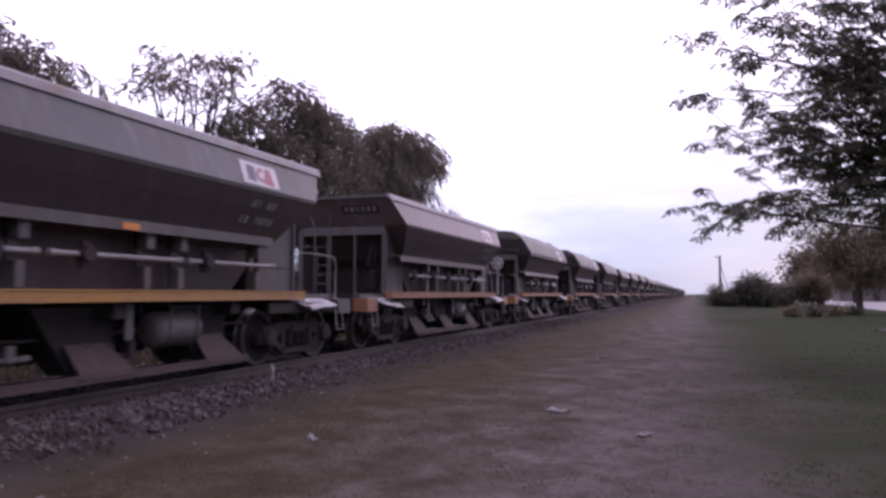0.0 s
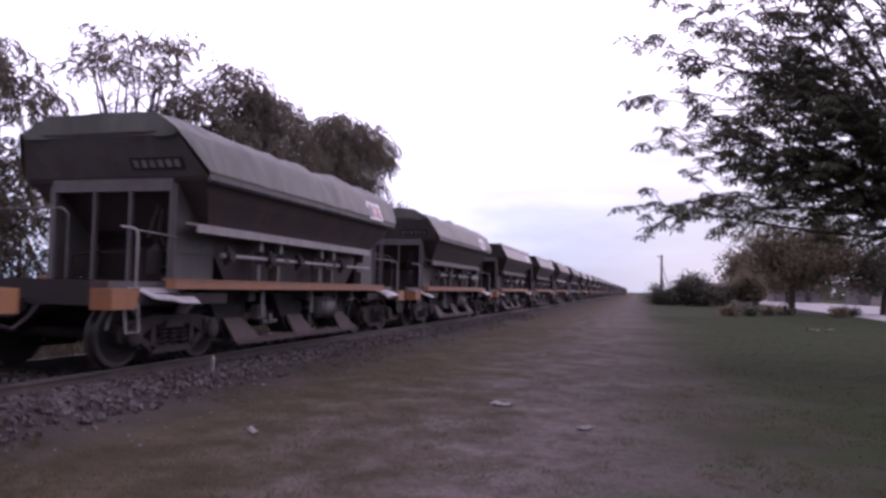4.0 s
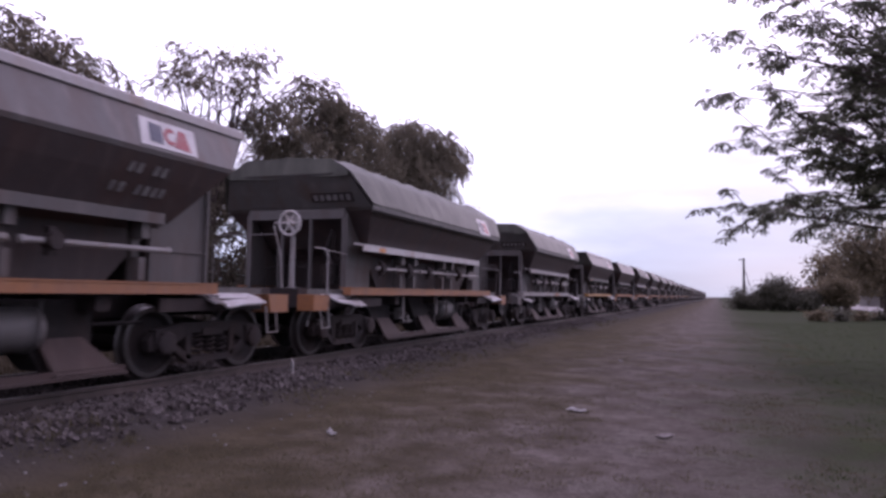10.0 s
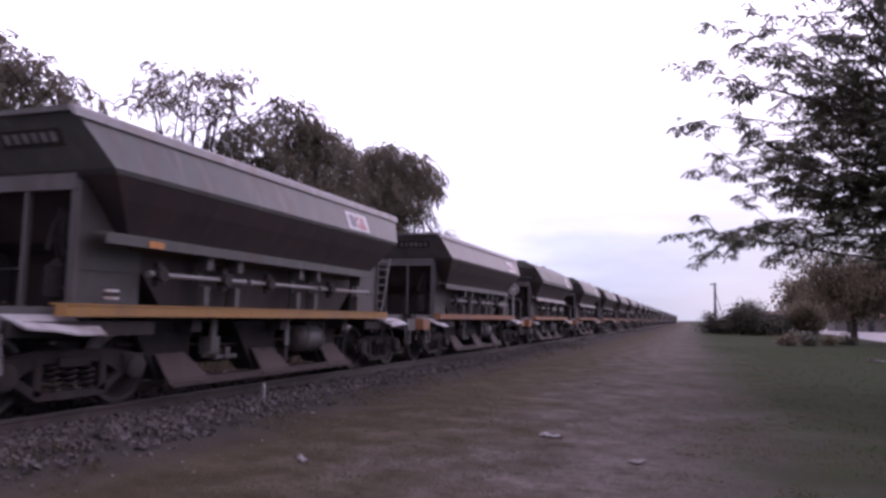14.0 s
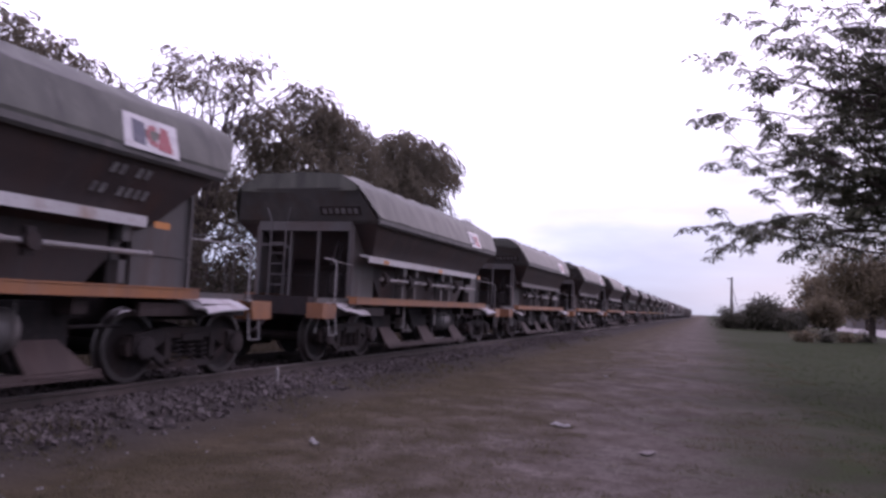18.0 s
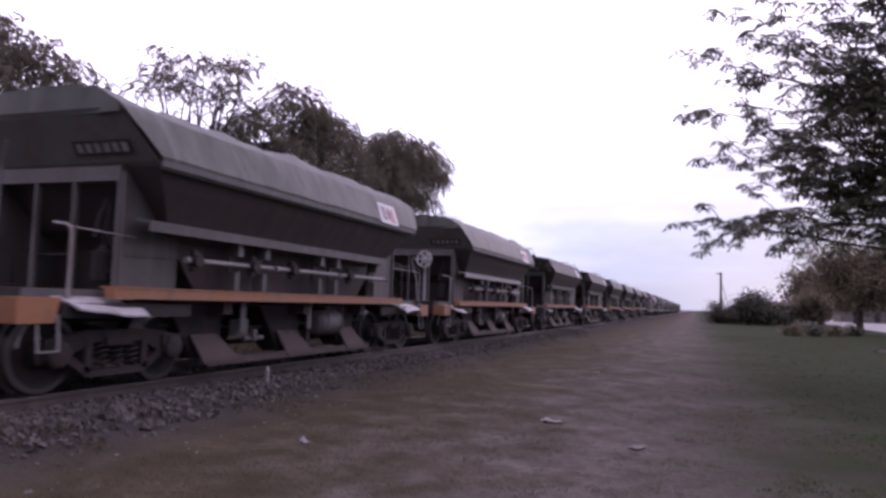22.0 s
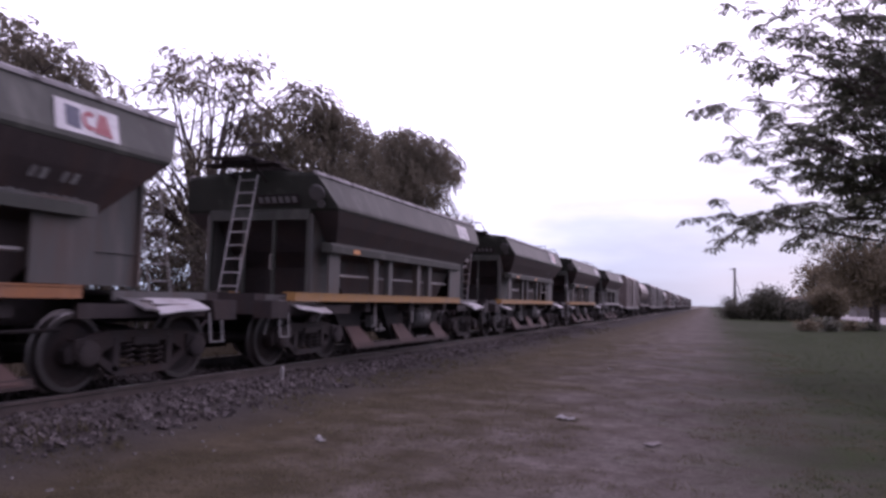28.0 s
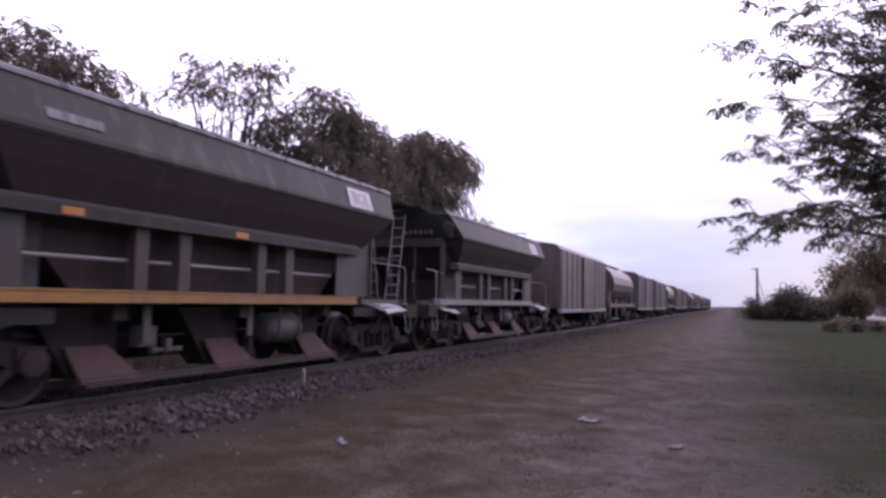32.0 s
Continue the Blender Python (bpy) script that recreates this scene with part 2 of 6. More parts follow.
LEAVES = leaf_material("broad_leaves", (0.045, 0.05, 0.035), (0.095, 0.10, 0.06), 0.5, 0.45)
BUSH = leaf_material("bush_leaves", (0.045, 0.046, 0.034), (0.09, 0.086, 0.06))
RUSSET = leaf_material("russet_leaves", (0.080, 0.066, 0.043), (0.16, 0.13, 0.08), 0.6, 0.4)
DRY_GRASS = leaf_material("dry_grass_blades", (0.07, 0.062, 0.038), (0.12, 0.105, 0.066), 0.9, 0.6, 0.02)
THICKET = leaf_material("thicket_leaves", (0.028, 0.026, 0.018), (0.06, 0.052, 0.034), 0.6, 0.3)
WEEDS = leaf_material("tall_weeds", (0.036, 0.029, 0.018), (0.075, 0.060, 0.038), 0.8, 0.3)
LAWN = leaf_material("lawn_blades", (0.024, 0.041, 0.013), (0.048, 0.069, 0.026), 0.9, 0.6, 0.02)
PAPER = two_tone("crumpled_paper", (0.22, 0.21, 0.20), (0.40, 0.39, 0.38), 8, bump=0.2)
CARD = two_tone("dull_card", (0.11, 0.095, 0.09), (0.19, 0.17, 0.16), 8, bump=0.2)
PLASTER = two_tone("wall_plaster", (0.10, 0.092, 0.086), (0.15, 0.138, 0.13), 0.8)
BRICKISH = two_tone("garden_wall", (0.22, 0.19, 0.18), (0.30, 0.26, 0.24), 1.2)
ROOFING = two_tone("clay_roof", (0.10, 0.06, 0.045), (0.15, 0.09, 0.065), 1.5)
GLASS = material("window_glass", 0.08)[0]
GLASS.node_tree.nodes["Principled BSDF"].inputs["Base Color"].default_value = (0.03, 0.035, 0.04, 1)
ROADDUST = two_tone("pale_dust_road", (0.22, 0.205, 0.20), (0.30, 0.285, 0.275), 0.25, bump=0.2)


def ground_material():
    """Bare earth, dry grass and lawn, each where it grows, in uneven patches."""
    m, n, l, b = material("ground_earth_and_grass", 1.0, 0.0, 0.02)
    g = n.new("ShaderNodeNewGeometry")
    sep = n.new("ShaderNodeSeparateXYZ")
    pos = g.outputs["Position"]
    l.new(pos, sep.inputs[0])
    big, _ = noise_fac(n, l, pos, 0.35, 0.3, 0.7, 4)
    mid, _ = noise_fac(n, l, pos, 1.7, 0.32, 0.68, 6)
    fine, raw = noise_fac(n, l, pos, 22, 0.25, 0.75, 6)
    wob = n.new("ShaderNodeMath")
    wob.operation = "MULTIPLY_ADD"
    l.new(big, wob.inputs[0])
    wob.inputs[1].default_value = 2.0
    ragged = n.new("ShaderNodeMath")
    ragged.operation = "MULTIPLY_ADD"
    l.new(mid, ragged.inputs[0])
    ragged.inputs[1].default_value = 1.6
    l.new(sep.outputs["X"], ragged.inputs[2])
    l.new(ragged.outputs[0], wob.inputs[2])

    def span(value, a, c):
        r = n.new("ShaderNodeMapRange")
        r.interpolation_type = "SMOOTHSTEP"
        r.inputs["From Min"].default_value, r.inputs["From Max"].default_value = a, c
        l.new(value, r.inputs[0])
        return r.outputs[0]

    earth = mixed(n, l, mid, (0.062, 0.051, 0.044), (0.122, 0.104, 0.096))
    dry = mixed(n, l, mid, (0.037, 0.030, 0.017), (0.076, 0.060, 0.038))
    lawn = mixed(n, l, mid, (0.011, 0.020, 0.007), (0.024, 0.036, 0.013))
    c = mixed(n, l, span(wob.outputs[0], -2.4, 1.4), dry, earth)
    pale_fac, _ = noise_fac(n, l, pos, 3.1, 0.56, 0.74, 6)
    soft2 = n.new("ShaderNodeMath")
    soft2.operation = "MULTIPLY"
    soft2.inputs[1].default_value = 0.30
    l.new(pale_fac, soft2.inputs[0])
    c = mixed(n, l, soft2.outputs[0], c, (0.135, 0.118, 0.105))
    c = mixed(n, l, span(wob.outputs[0], 0.6, 4.2), c, lawn)
    # small tufts and worn spots
    tuft_fac, _ = noise_fac(n, l, pos, 6.5, 0.5, 0.72, 5)
    soft = n.new("ShaderNodeMath")
    soft.operation = "MULTIPLY"
    soft.inputs[1].default_value = 0.6
    l.new(tuft_fac, soft.inputs[0])
    c = mixed(n, l, soft.outputs[0], c, (0.030, 0.028, 0.018))
    # dead leaves and trodden litter, finer
    crumb_fac, _ = noise_fac(n, l, pos, 34, 0.50, 0.64, 3)
    few = n.new("ShaderNodeMath")
    few.operation = "MULTIPLY"
    l.new(crumb_fac, few.inputs[0])
    l.new(big, few.inputs[1])
    c = mixed(n, l, few.outputs[0], c, (0.022, 0.017, 0.011))
    # cinders and stone dust by the track
    r = n.new("ShaderNodeMapRange")
    r.inputs["From Min"].default_value, r.inputs["From Max"].default_value = -4.6, -5.6
    l.new(sep.outputs["X"], r.inputs[0])
    stone = mixed(n, l, fine, (0.026, 0.023, 0.022), (0.060, 0.054, 0.051))
    c = mixed(n, l, r.outputs[0], c, stone)
    half = n.new("ShaderNodeMath")
    half.operation = "MULTIPLY"
    half.inputs[1].default_value = 0.45
    l.new(fine, half.inputs[0])
    c = mixed(n, l, half.outputs[0], c, (0.03, 0.026, 0.022))
    # beyond the track, rough grass again
    r2 = n.new("ShaderNodeMapRange")
    r2.inputs["From Min"].default_value, r2.inputs["From Max"].default_value = -9.2, -10.5
    l.new(sep.outputs["X"], r2.inputs[0])
    c = mixed(n, l, r2.outputs[0], c, (0.055, 0.044, 0.032))
    l.new(c, b.inputs["Base Color"])
    bumped(n, l, b, raw, 0.6, 0.03)
    return m


GROUND = ground_material()


# ---- mesh helpers ----
def slab(bm, x0, x1, y0, y1, z0, z1):
    v = [bm.verts.new((x, y, z)) for x in (x0, x1) for y in (y0, y1) for z in (z0, z1)]
    for f in ((0, 1, 3, 2), (4, 6, 7, 5), (0, 4, 5, 1), (2, 3, 7, 6), (0, 2, 6, 4), (1, 5, 7, 3)):
        bm.faces.new([v[i] for i in f])
    return v


def prism(bm, outline, a, b, axis="y"):
    """A closed outline drawn across an axis and pulled along it from a to b."""
    def at(p, q, s):
        return (p, s, q) if axis == "y" else (s, p, q) if axis == "x" else (p, q, s)
    r0 = [bm.verts.new(at(p, q, a)) for p, q in outline]
    r1 = [bm.verts.new(at(p, q, b)) for p, q in outline]
    bm.faces.new(r0)
    bm.faces.new(r1[::-1])
    k = len(outline)
    for i in range(k):
        bm.faces.new((r0[i], r1[i], r1[(i + 1) % k], r0[(i + 1) % k]))


def tube(bm, pts, radii, sides=8, closed=False):
    """A round bar along points, with a radius at each."""
    pts = [Vector(p) for p in pts]
    if not hasattr(radii, "__len__"):
        radii = [radii] * len(pts)
    rings, k = [], len(pts)
    for i, p in enumerate(pts):
        d = (pts[(i + 1) % k] - pts[i - 1]) if closed else (pts[min(i + 1, k - 1)] - pts[max(i - 1, 0)])
        d.normalize()
        u = d.cross(Vector((0.31, 0.17, 0.93)))
        if u.length < 0.2:
            u = d.cross(Vector((1, 0, 0)))
        u.normalize()
        w = d.cross(u)
        rings.append([bm.verts.new(p + radii[i] * (math.cos(a) * u + math.sin(a) * w)) for a in (2 * math.pi * j / sides for j in range(sides))])
    for i in range(k if closed else k - 1):
        r0, r1 = rings[i], rings[(i + 1) % k]
        for j in range(sides):
            bm.faces.new((r0[j], r0[(j + 1) % sides], r1[(j + 1) % sides], r1[j]))
    if not closed:
        bm.faces.new(rings[0][::-1])
        bm.faces.new(rings[-1])


def lathe(bm, profile, sides=24):
    """A profile of (x along the axle, radius) turned round the x axis."""
    rings = [[bm.verts.new((x, r * math.cos(a), r * math.sin(a))) for a in (2 * math.pi * j / sides for j in range(sides))] for x, r in profile]
    for r0, r1 in zip(rings, rings[1:]):
        for j in range(sides):
            bm.faces.new((r0[j], r0[(j + 1) % sides], r1[(j + 1) % sides], r1[j]))
    bm.faces.new(rings[0][::-1])
    bm.faces.new(rings[-1])


MESHES = {}


def shared(key, build, *mats, smooth=False):
    """One mesh for all alike pieces: built the first time it is asked for."""
    key = (key, *[m.name for m in mats])
    if key not in MESHES:
        bm = bmesh.new()
        build(bm)
        bmesh.ops.recalc_face_normals(bm, faces=bm.faces)
        me = bpy.data.meshes.new(str(key[0]))
        bm.to_mesh(me)
        bm.free()
        for m in mats:
            me.materials.append(m)
        if smooth:
            for p in me.polygons:
                p.use_smooth = True
            me.set_sharp_from_angle(angle=radians(24))
        MESHES[key] = me
    return MESHES[key]


def part(name, mesh, parent, m=None, label=""):
    ob = new(name, mesh)
    ob.parent = parent
    if m is not None:
        ob.matrix_basis = m
    if label:
        ob["label"] = label
    return ob


def thing(name, label, category, m, group="", kind=""):
    ob = new(name)
    ob.empty_display_size = 0.3
    ob.matrix_basis = m
    return tagged(ob, label, category, group, kind)


def soup(name, verts, faces, mat, parent=None, m=None):
    """A mesh of many loose small faces."""
    me = bpy.data.meshes.new(name)
    me.from_pydata(verts, [], faces)
    me.materials.append(mat)
    ob = new(name, me)
    ob.parent = parent
    if m is not None:
        ob.matrix_basis = m
    return ob


MIRROR = Matrix.Rotation(math.pi, 4, "Z")

# ---- ground, road and track ----
TRACK = -7.6          # middle of the track
RAIL_TOP = 0.33
GAUGE_HALF = 0.838


def ground_height(x, y):
    d = abs(x - TRACK)
    bed = 0.17 if d < 1.35 else max(0.0, 0.17 * (1 - (d - 1.35) / 1.3))
    rough = 0.035 * noise.noise(Vector((x * 0.45, y * 0.45, 0))) + 0.018 * noise.noise(Vector((x * 1.9, y * 1.9, 3)))
    near = max(0.0, 1 - math.hypot(x, y - 10) / 90)
    return bed + (rough * near if d > 1.3 else 0.0)


def build_ground():
    xs = sorted({-3000, -1200, -500, -200, -90, -50, -30, -22, 60, 90, 200, 500, 1200, 3000} | {-16 + 0.25 * i for i in range(113)} | {12.5 + i * 2 for i in range(20)})
    ys = sorted({-400, -150, -60, -30, -15, 90, 110, 140, 180, 240, 400, 800, 1600, 4500} | {-8 + 0.3 * i for i in range(150)} | {38 + i for i in range(50)})
    verts = [(x, y, ground_height(x, y)) for y in ys for x in xs]
    w = len(xs)
    faces = [(j * w + i, j * w + i + 1, (j + 1) * w + i + 1, (j + 1) * w + i) for j in range(len(ys) - 1) for i in range(w - 1)]
    ob = soup("ground", verts, faces, GROUND)
    for p in ob.data.polygons:
        p.use_smooth = True
    tagged(ob, "bare earth, dry grass and lawn beside the railway", "ground", kind="structure")


build_ground()


def build_road():
    """A pale dusty street that comes in from the side and runs off along the houses."""
    left = [(15.2, 30), (14.6, 45), (15.8, 60), (17.5, 90), (20.5, 150), (25, 240), (33, 420)]
    right = [(30, 30), (33, 45), (36, 60), (37, 90), (38, 150), (38, 240), (40, 420)]
    bm = bmesh.new()
    rings = []
    for (a, y), (b, y2) in zip(left, right):
        rings.append([bm.verts.new((a + (b - a) * k / 8, y + (y2 - y) * k / 8, 0.02 + 0.05 * math.sin(math.pi * k / 8))) for k in range(9)])
    for r0, r1 in zip(rings, rings[1:]):
        for i in range(8):
            bm.faces.new((r0[i], r0[i + 1], r1[i + 1], r1[i]))
    me = bpy.data.meshes.new("road")
    bm.to_mesh(me)
    me.materials.append(ROADDUST)
    tagged(new("road", me), "pale dusty unpaved street past the houses", "road", kind="structure")


build_road()


def build_track():
    track = thing("railway_track", "rusty broad gauge track bedded in dirty ballast", "track", pose(TRACK, 0, 0), kind="structure")

    def rail(bm):
        prism(bm, [(-0.07, 0), (0.07, 0), (0.07, 0.015), (0.012, 0.04), (0.012, 0.12), (0.035, 0.13), (0.035, 0.165), (-0.035, 0.165), (-0.035, 0.13), (-0.012, 0.12), (-0.012, 0.04), (-0.07, 0.015)], -400, 900)

    def head(bm):
        slab(bm, -0.026, 0.026, -400, 900, 0.165, 0.17)

    def sleeper(bm):
        prism(bm, [(-1.35, 0), (1.35, 0), (1.35, 0.11), (1.3, 0.13), (-1.3, 0.13), (-1.35, 0.11)], -0.12, 0.12)

    for s in (-1, 1):
        r = part("rail", shared("rail", rail, RAIL), track, pose(s * (GAUGE_HALF + 0.036), 0, RAIL_TOP - 0.17))
        part("rail_head", shared("rail_head", head, RAIL_HEAD), r)
    me = shared("sleeper", sleeper, TIMBER)
    for i in range(150):
        part("sleeper", me, track, pose(0.02 * math.sin(i * 7.1), -6 + i * 0.66, 0.05, 0, 0, 0.8 * math.sin(i * 3.3)))
    return track


TRACK_BED = build_track()


def build_ballast():
    """Loose broken stone along the shoulder and between the rails."""
    rng = random.Random(5)
    base = [(-1, -1, -0.6), (1, -1, -0.5), (1, 1, -0.6), (-1, 1, -0.5), (-0.6, -0.7, 0.6), (0.7, -0.6, 0.5), (0.6, 0.7, 0.6), (-0.7, 0.6, 0.5)]
    quads = [(3, 2, 1, 0), (4, 5, 6, 7), (0, 1, 5, 4), (1, 2, 6, 5), (2, 3, 7, 6), (3, 0, 4, 7)]
    verts, faces = [], []
    for i in range(15000):
        y = 2.5 + 38 * rng.random() ** 1.7
        if i % 4 == 0:
            x = TRACK + rng.uniform(-0.8, 0.8)
        else:
            x = TRACK + 0.99 + abs(rng.gauss(0.25, 0.5))
            if x > -5.75 and rng.random() < 0.55 + 0.5 * (x + 5.75):
                continue
        z = ground_height(x, y)
        s = rng.uniform(0.012, 0.038) * (1.25 if x < -5.8 else 0.8)
        turn = Euler((rng.uniform(0, 6), rng.uniform(0, 6), rng.uniform(0, 6))).to_matrix()
        b = len(verts)
        for p in base:
            v = turn @ Vector((p[0] * rng.uniform(0.7, 1.3), p[1] * rng.uniform(0.7, 1.3), p[2] * 1.2)) * s
            verts.append((x + v.x, y + v.y, z + 0.4 * s + v.z))
        faces += [tuple(b + k for k in q) for q in quads]
    few_v, few_f = [], []
    for i in range(320):
        x, y = rng.uniform(-6.6, -4.4), 3 + 26 * rng.random() ** 1.5
        z, s = ground_height(x, y), rng.uniform(0.007, 0.018)
        b = len(few_v)
        few_v += [(x + p[0] * s * rng.uniform(0.7, 1.3), y + p[1] * s * rng.uniform(0.7, 1.3), z + s * (0.5 + p[2])) for p in base]
        few_f += [tuple(b + k for k in q) for q in quads]
    def single(k):
        def build(bm):
            r = random.Random(200 + k)
            v = [bm.verts.new((p[0] * r.uniform(0.7, 1.3), p[1] * r.uniform(0.7, 1.3), p[2] * r.uniform(0.9, 1.4))) for p in base]
            for q in quads:
                bm.faces.new([v[i] for i in q])
        return build
    for i in range(300):
        x, y, s = rng.uniform(-6.45, -5.35), rng.uniform(4.8, 10.5), rng.uniform(0.020, 0.042)
        m = Matrix.Translation((x - TRACK, y, ground_height(x, y) + 0.55 * s)) @ Euler((rng.uniform(0, 6), rng.uniform(0, 6), rng.uniform(0, 6))).to_matrix().to_4x4() @ Matrix.Scale(s, 4)
        part("stone", shared(("stone", i % 8), single(i % 8), STONE), TRACK_BED, m)
    tagged(soup("pale_stones", few_v, few_f, PALE_STONE), "scattered pale chips of stone by the track", "gravel", kind="stuff")
    ob = soup("ballast_stones", verts, faces, STONE)
    tagged(ob, "loose grey broken stone along the track", "ballast", kind="stuff")


build_ballast()

# ---- wagons: pieces that all of them share ----
WHEEL_R = 0.455


def wheelset_mesh(bm):
    for s in (-1, 1):
        prof = [(0.70, 0.11), (0.765, 0.13), (0.775, 0.36), (0.765, 0.47), (0.772, 0.487), (0.79, 0.485), (0.80, 0.457), (0.90, 0.447), (0.905, 0.435), (0.905, 0.385), (0.875, 0.365), (0.845, 0.33), (0.85, 0.17), (0.90, 0.145), (0.93, 0.135), (0.935, 0.06)]
        n0 = len(bm.faces)
        lathe(bm, [(s * x, r) for x, r in prof], 28)
        bm.faces.ensure_lookup_table()
        for f in bm.faces[n0:]:
            r = min(math.hypot(v.co.y, v.co.z) for v in f.verts)
            x = max(abs(v.co.x) for v in f.verts)
            f.material_index = 1 if r > 0.38 and x > 0.79 else 0
    lathe(bm, [(-1.06, 0.055), (-0.8, 0.075), (0.8, 0.075), (1.06, 0.055)], 12)


def side_frame_mesh(bm):
    arch = [(-1.16, 0.50), (-1.05, 0.62), (-0.5, 0.70), (0.5, 0.70), (1.05, 0.62), (1.16, 0.50), (1.12, 0.36), (0.78, 0.36), (0.62, 0.46), (0.42, 0.56), (-0.42, 0.56), (-0.62, 0.46), (-0.78, 0.36), (-1.12, 0.36)]
    prism(bm, arch, 0.99, 1.09, "x")
    prism(bm, [(-0.80, 0.40), (-0.44, 0.17), (0.44, 0.17), (0.80, 0.40), (0.72, 0.45), (0.40, 0.26), (-0.40, 0.26), (-0.72, 0.45)], 1.0, 1.10, "x")
    for s in (-1, 1):
        slab(bm, 0.985, 1.10, s * 0.44 - 0.05, s * 0.44 + 0.05, 0.22, 0.62)


def springs_mesh(bm):
    for y in (-0.24, 0.0, 0.24):
        pts = [(1.05 + 0.075 * math.cos(a), y + 0.075 * math.sin(a), 0.27 + 0.26 * a / (2 * math.pi * 4)) for a in (2 * math.pi * k / 8 for k in range(33))]
        tube(bm, pts, 0.016, 5)


def bolster_mesh(bm):
    prism(bm, [(-1.12, 0.52), (-0.5, 0.44), (0.5, 0.44), (1.12, 0.52), (1.12, 0.62), (0.5, 0.74), (-0.5, 0.74), (-1.12, 0.62)], -0.2, 0.2)
    lathe_z = [(0.30, 0.74), (0.30, 0.86)]
    ring = [[bm.verts.new((r * math.cos(a), r * math.sin(a), z)) for a in (2 * math.pi * j / 16 for j in range(16))] for r, z in lathe_z]
    for j in range(16):
        bm.faces.new((ring[0][j], ring[0][(j + 1) % 16], ring[1][(j + 1) % 16], ring[1][j]))
    bm.faces.new(ring[1])
    for s in (-1, 1):
        slab(bm, -0.75, 0.75, s * 0.36 - 0.05, s * 0.36 + 0.05, 0.30, 0.42)      # brake beams
        for x in (-0.72, 0.72):
            slab(bm, x - 0.05, x + 0.05, s * 0.37 - 0.04, s * 0.37 + 0.06, 0.28, 0.62)


def axle_box_mesh(bm):
    lathe(bm, [(1.085, 0.15), (1.17, 0.15), (1.19, 0.12), (1.20, 0.05)], 12)
    slab(bm, 1.0, 1.13, -0.17, 0.17, -0.06, 0.17)


def fender_mesh(bm):
    pts = [(1.14, 0.53 * math.cos(a), 0.53 * math.sin(a)) for a in (radians(d) for d in range(62, 175, 12))]
    tube(bm, pts, 0.017, 5)


def bogie(parent, y, detailed=True, mirrored=False):
    b = part("bogie", shared("bogie_bolster", bolster_mesh, BLACKENED), parent, pose(0, y, 0, 0, 0, 180 if mirrored else 0), "grimy cast steel bogie")
    sets = []
    for s in (-1, 1):
        flip = pose(0, 0, 0, 0, 0, 180 if s < 0 else 0)
        part("side_frame", shared("side_frame", side_frame_mesh, BLACKENED), b, flip)
        if detailed:
            part("spring_nest", shared("spring_nest", springs_mesh, BLACKENED), b, flip)
            for q in (-0.90, 0.90):
                part("axle_box", shared("axle_box", axle_box_mesh, BLACKENED), b, flip @ pose(0, q, WHEEL_R))
        w = part("wheelset", shared("wheelset", wheelset_mesh, BLACKENED, TYRE), b, pose(0, s * 0.90, WHEEL_R))
        w["axle_y"] = s * 0.90
        sets.append(w)
    if detailed:
        part("wheel_guard", shared("wheel_guard", fender_mesh, PALE), b, pose(0, -0.90, WHEEL_R), "pale bent bar over the wheel")
    return sets


def coupler_mesh(bm):
    slab(bm, -0.09, 0.09, 5.7, 6.05, 0.76, 0.94)
    prism(bm, [(-0.16, 6.0), (0.10, 6.0), (0.17, 6.1), (0.14, 6.24), (0.02, 6.26), (0.0, 6.14), (-0.16, 6.14)], 0.70, 1.0, "z")
    tube(bm, [(-0.3, 5.75, 0.9), (-0.3, 5.95, 0.7), (-0.27, 6.15, 0.55), (-0.25, 6.28, 0.6)], 0.028, 6)


def headstock_mesh(bm):
    slab(bm, -1.10, 1.10, 5.55, 5.82, 0.86, 1.18)


def head_box_mesh(bm):
    prism(bm, [(5.83, 0.81), (5.83, 1.075), (5.32, 1.075), (5.38, 0.81)], 1.10, 1.42, "x")


def head_box_b_mesh(bm):
    prism(bm, [(5.83, 0.81), (5.83, 1.075), (5.32, 1.075), (5.38, 0.81)], -1.42, -1.10, "x")


def underframe_mesh(bm):
    slab(bm, -0.24, 0.24, -5.55, 5.55, 0.75, 1.1)


def crossbearer_mesh(bm):
    slab(bm, -1.3, 1.3, -0.1, 0.1, 0.88, 1.06)


def platform_mesh(bm):
    slab(bm, -1.12, 1.12, 3.9, 5.55, 1.12, 1.17)
    slab(bm, 1.08, 1.12, 3.9, 5.55, 1.05, 1.12)
    slab(bm, -1.12, -1.08, 3.9, 5.55, 1.05, 1.12)


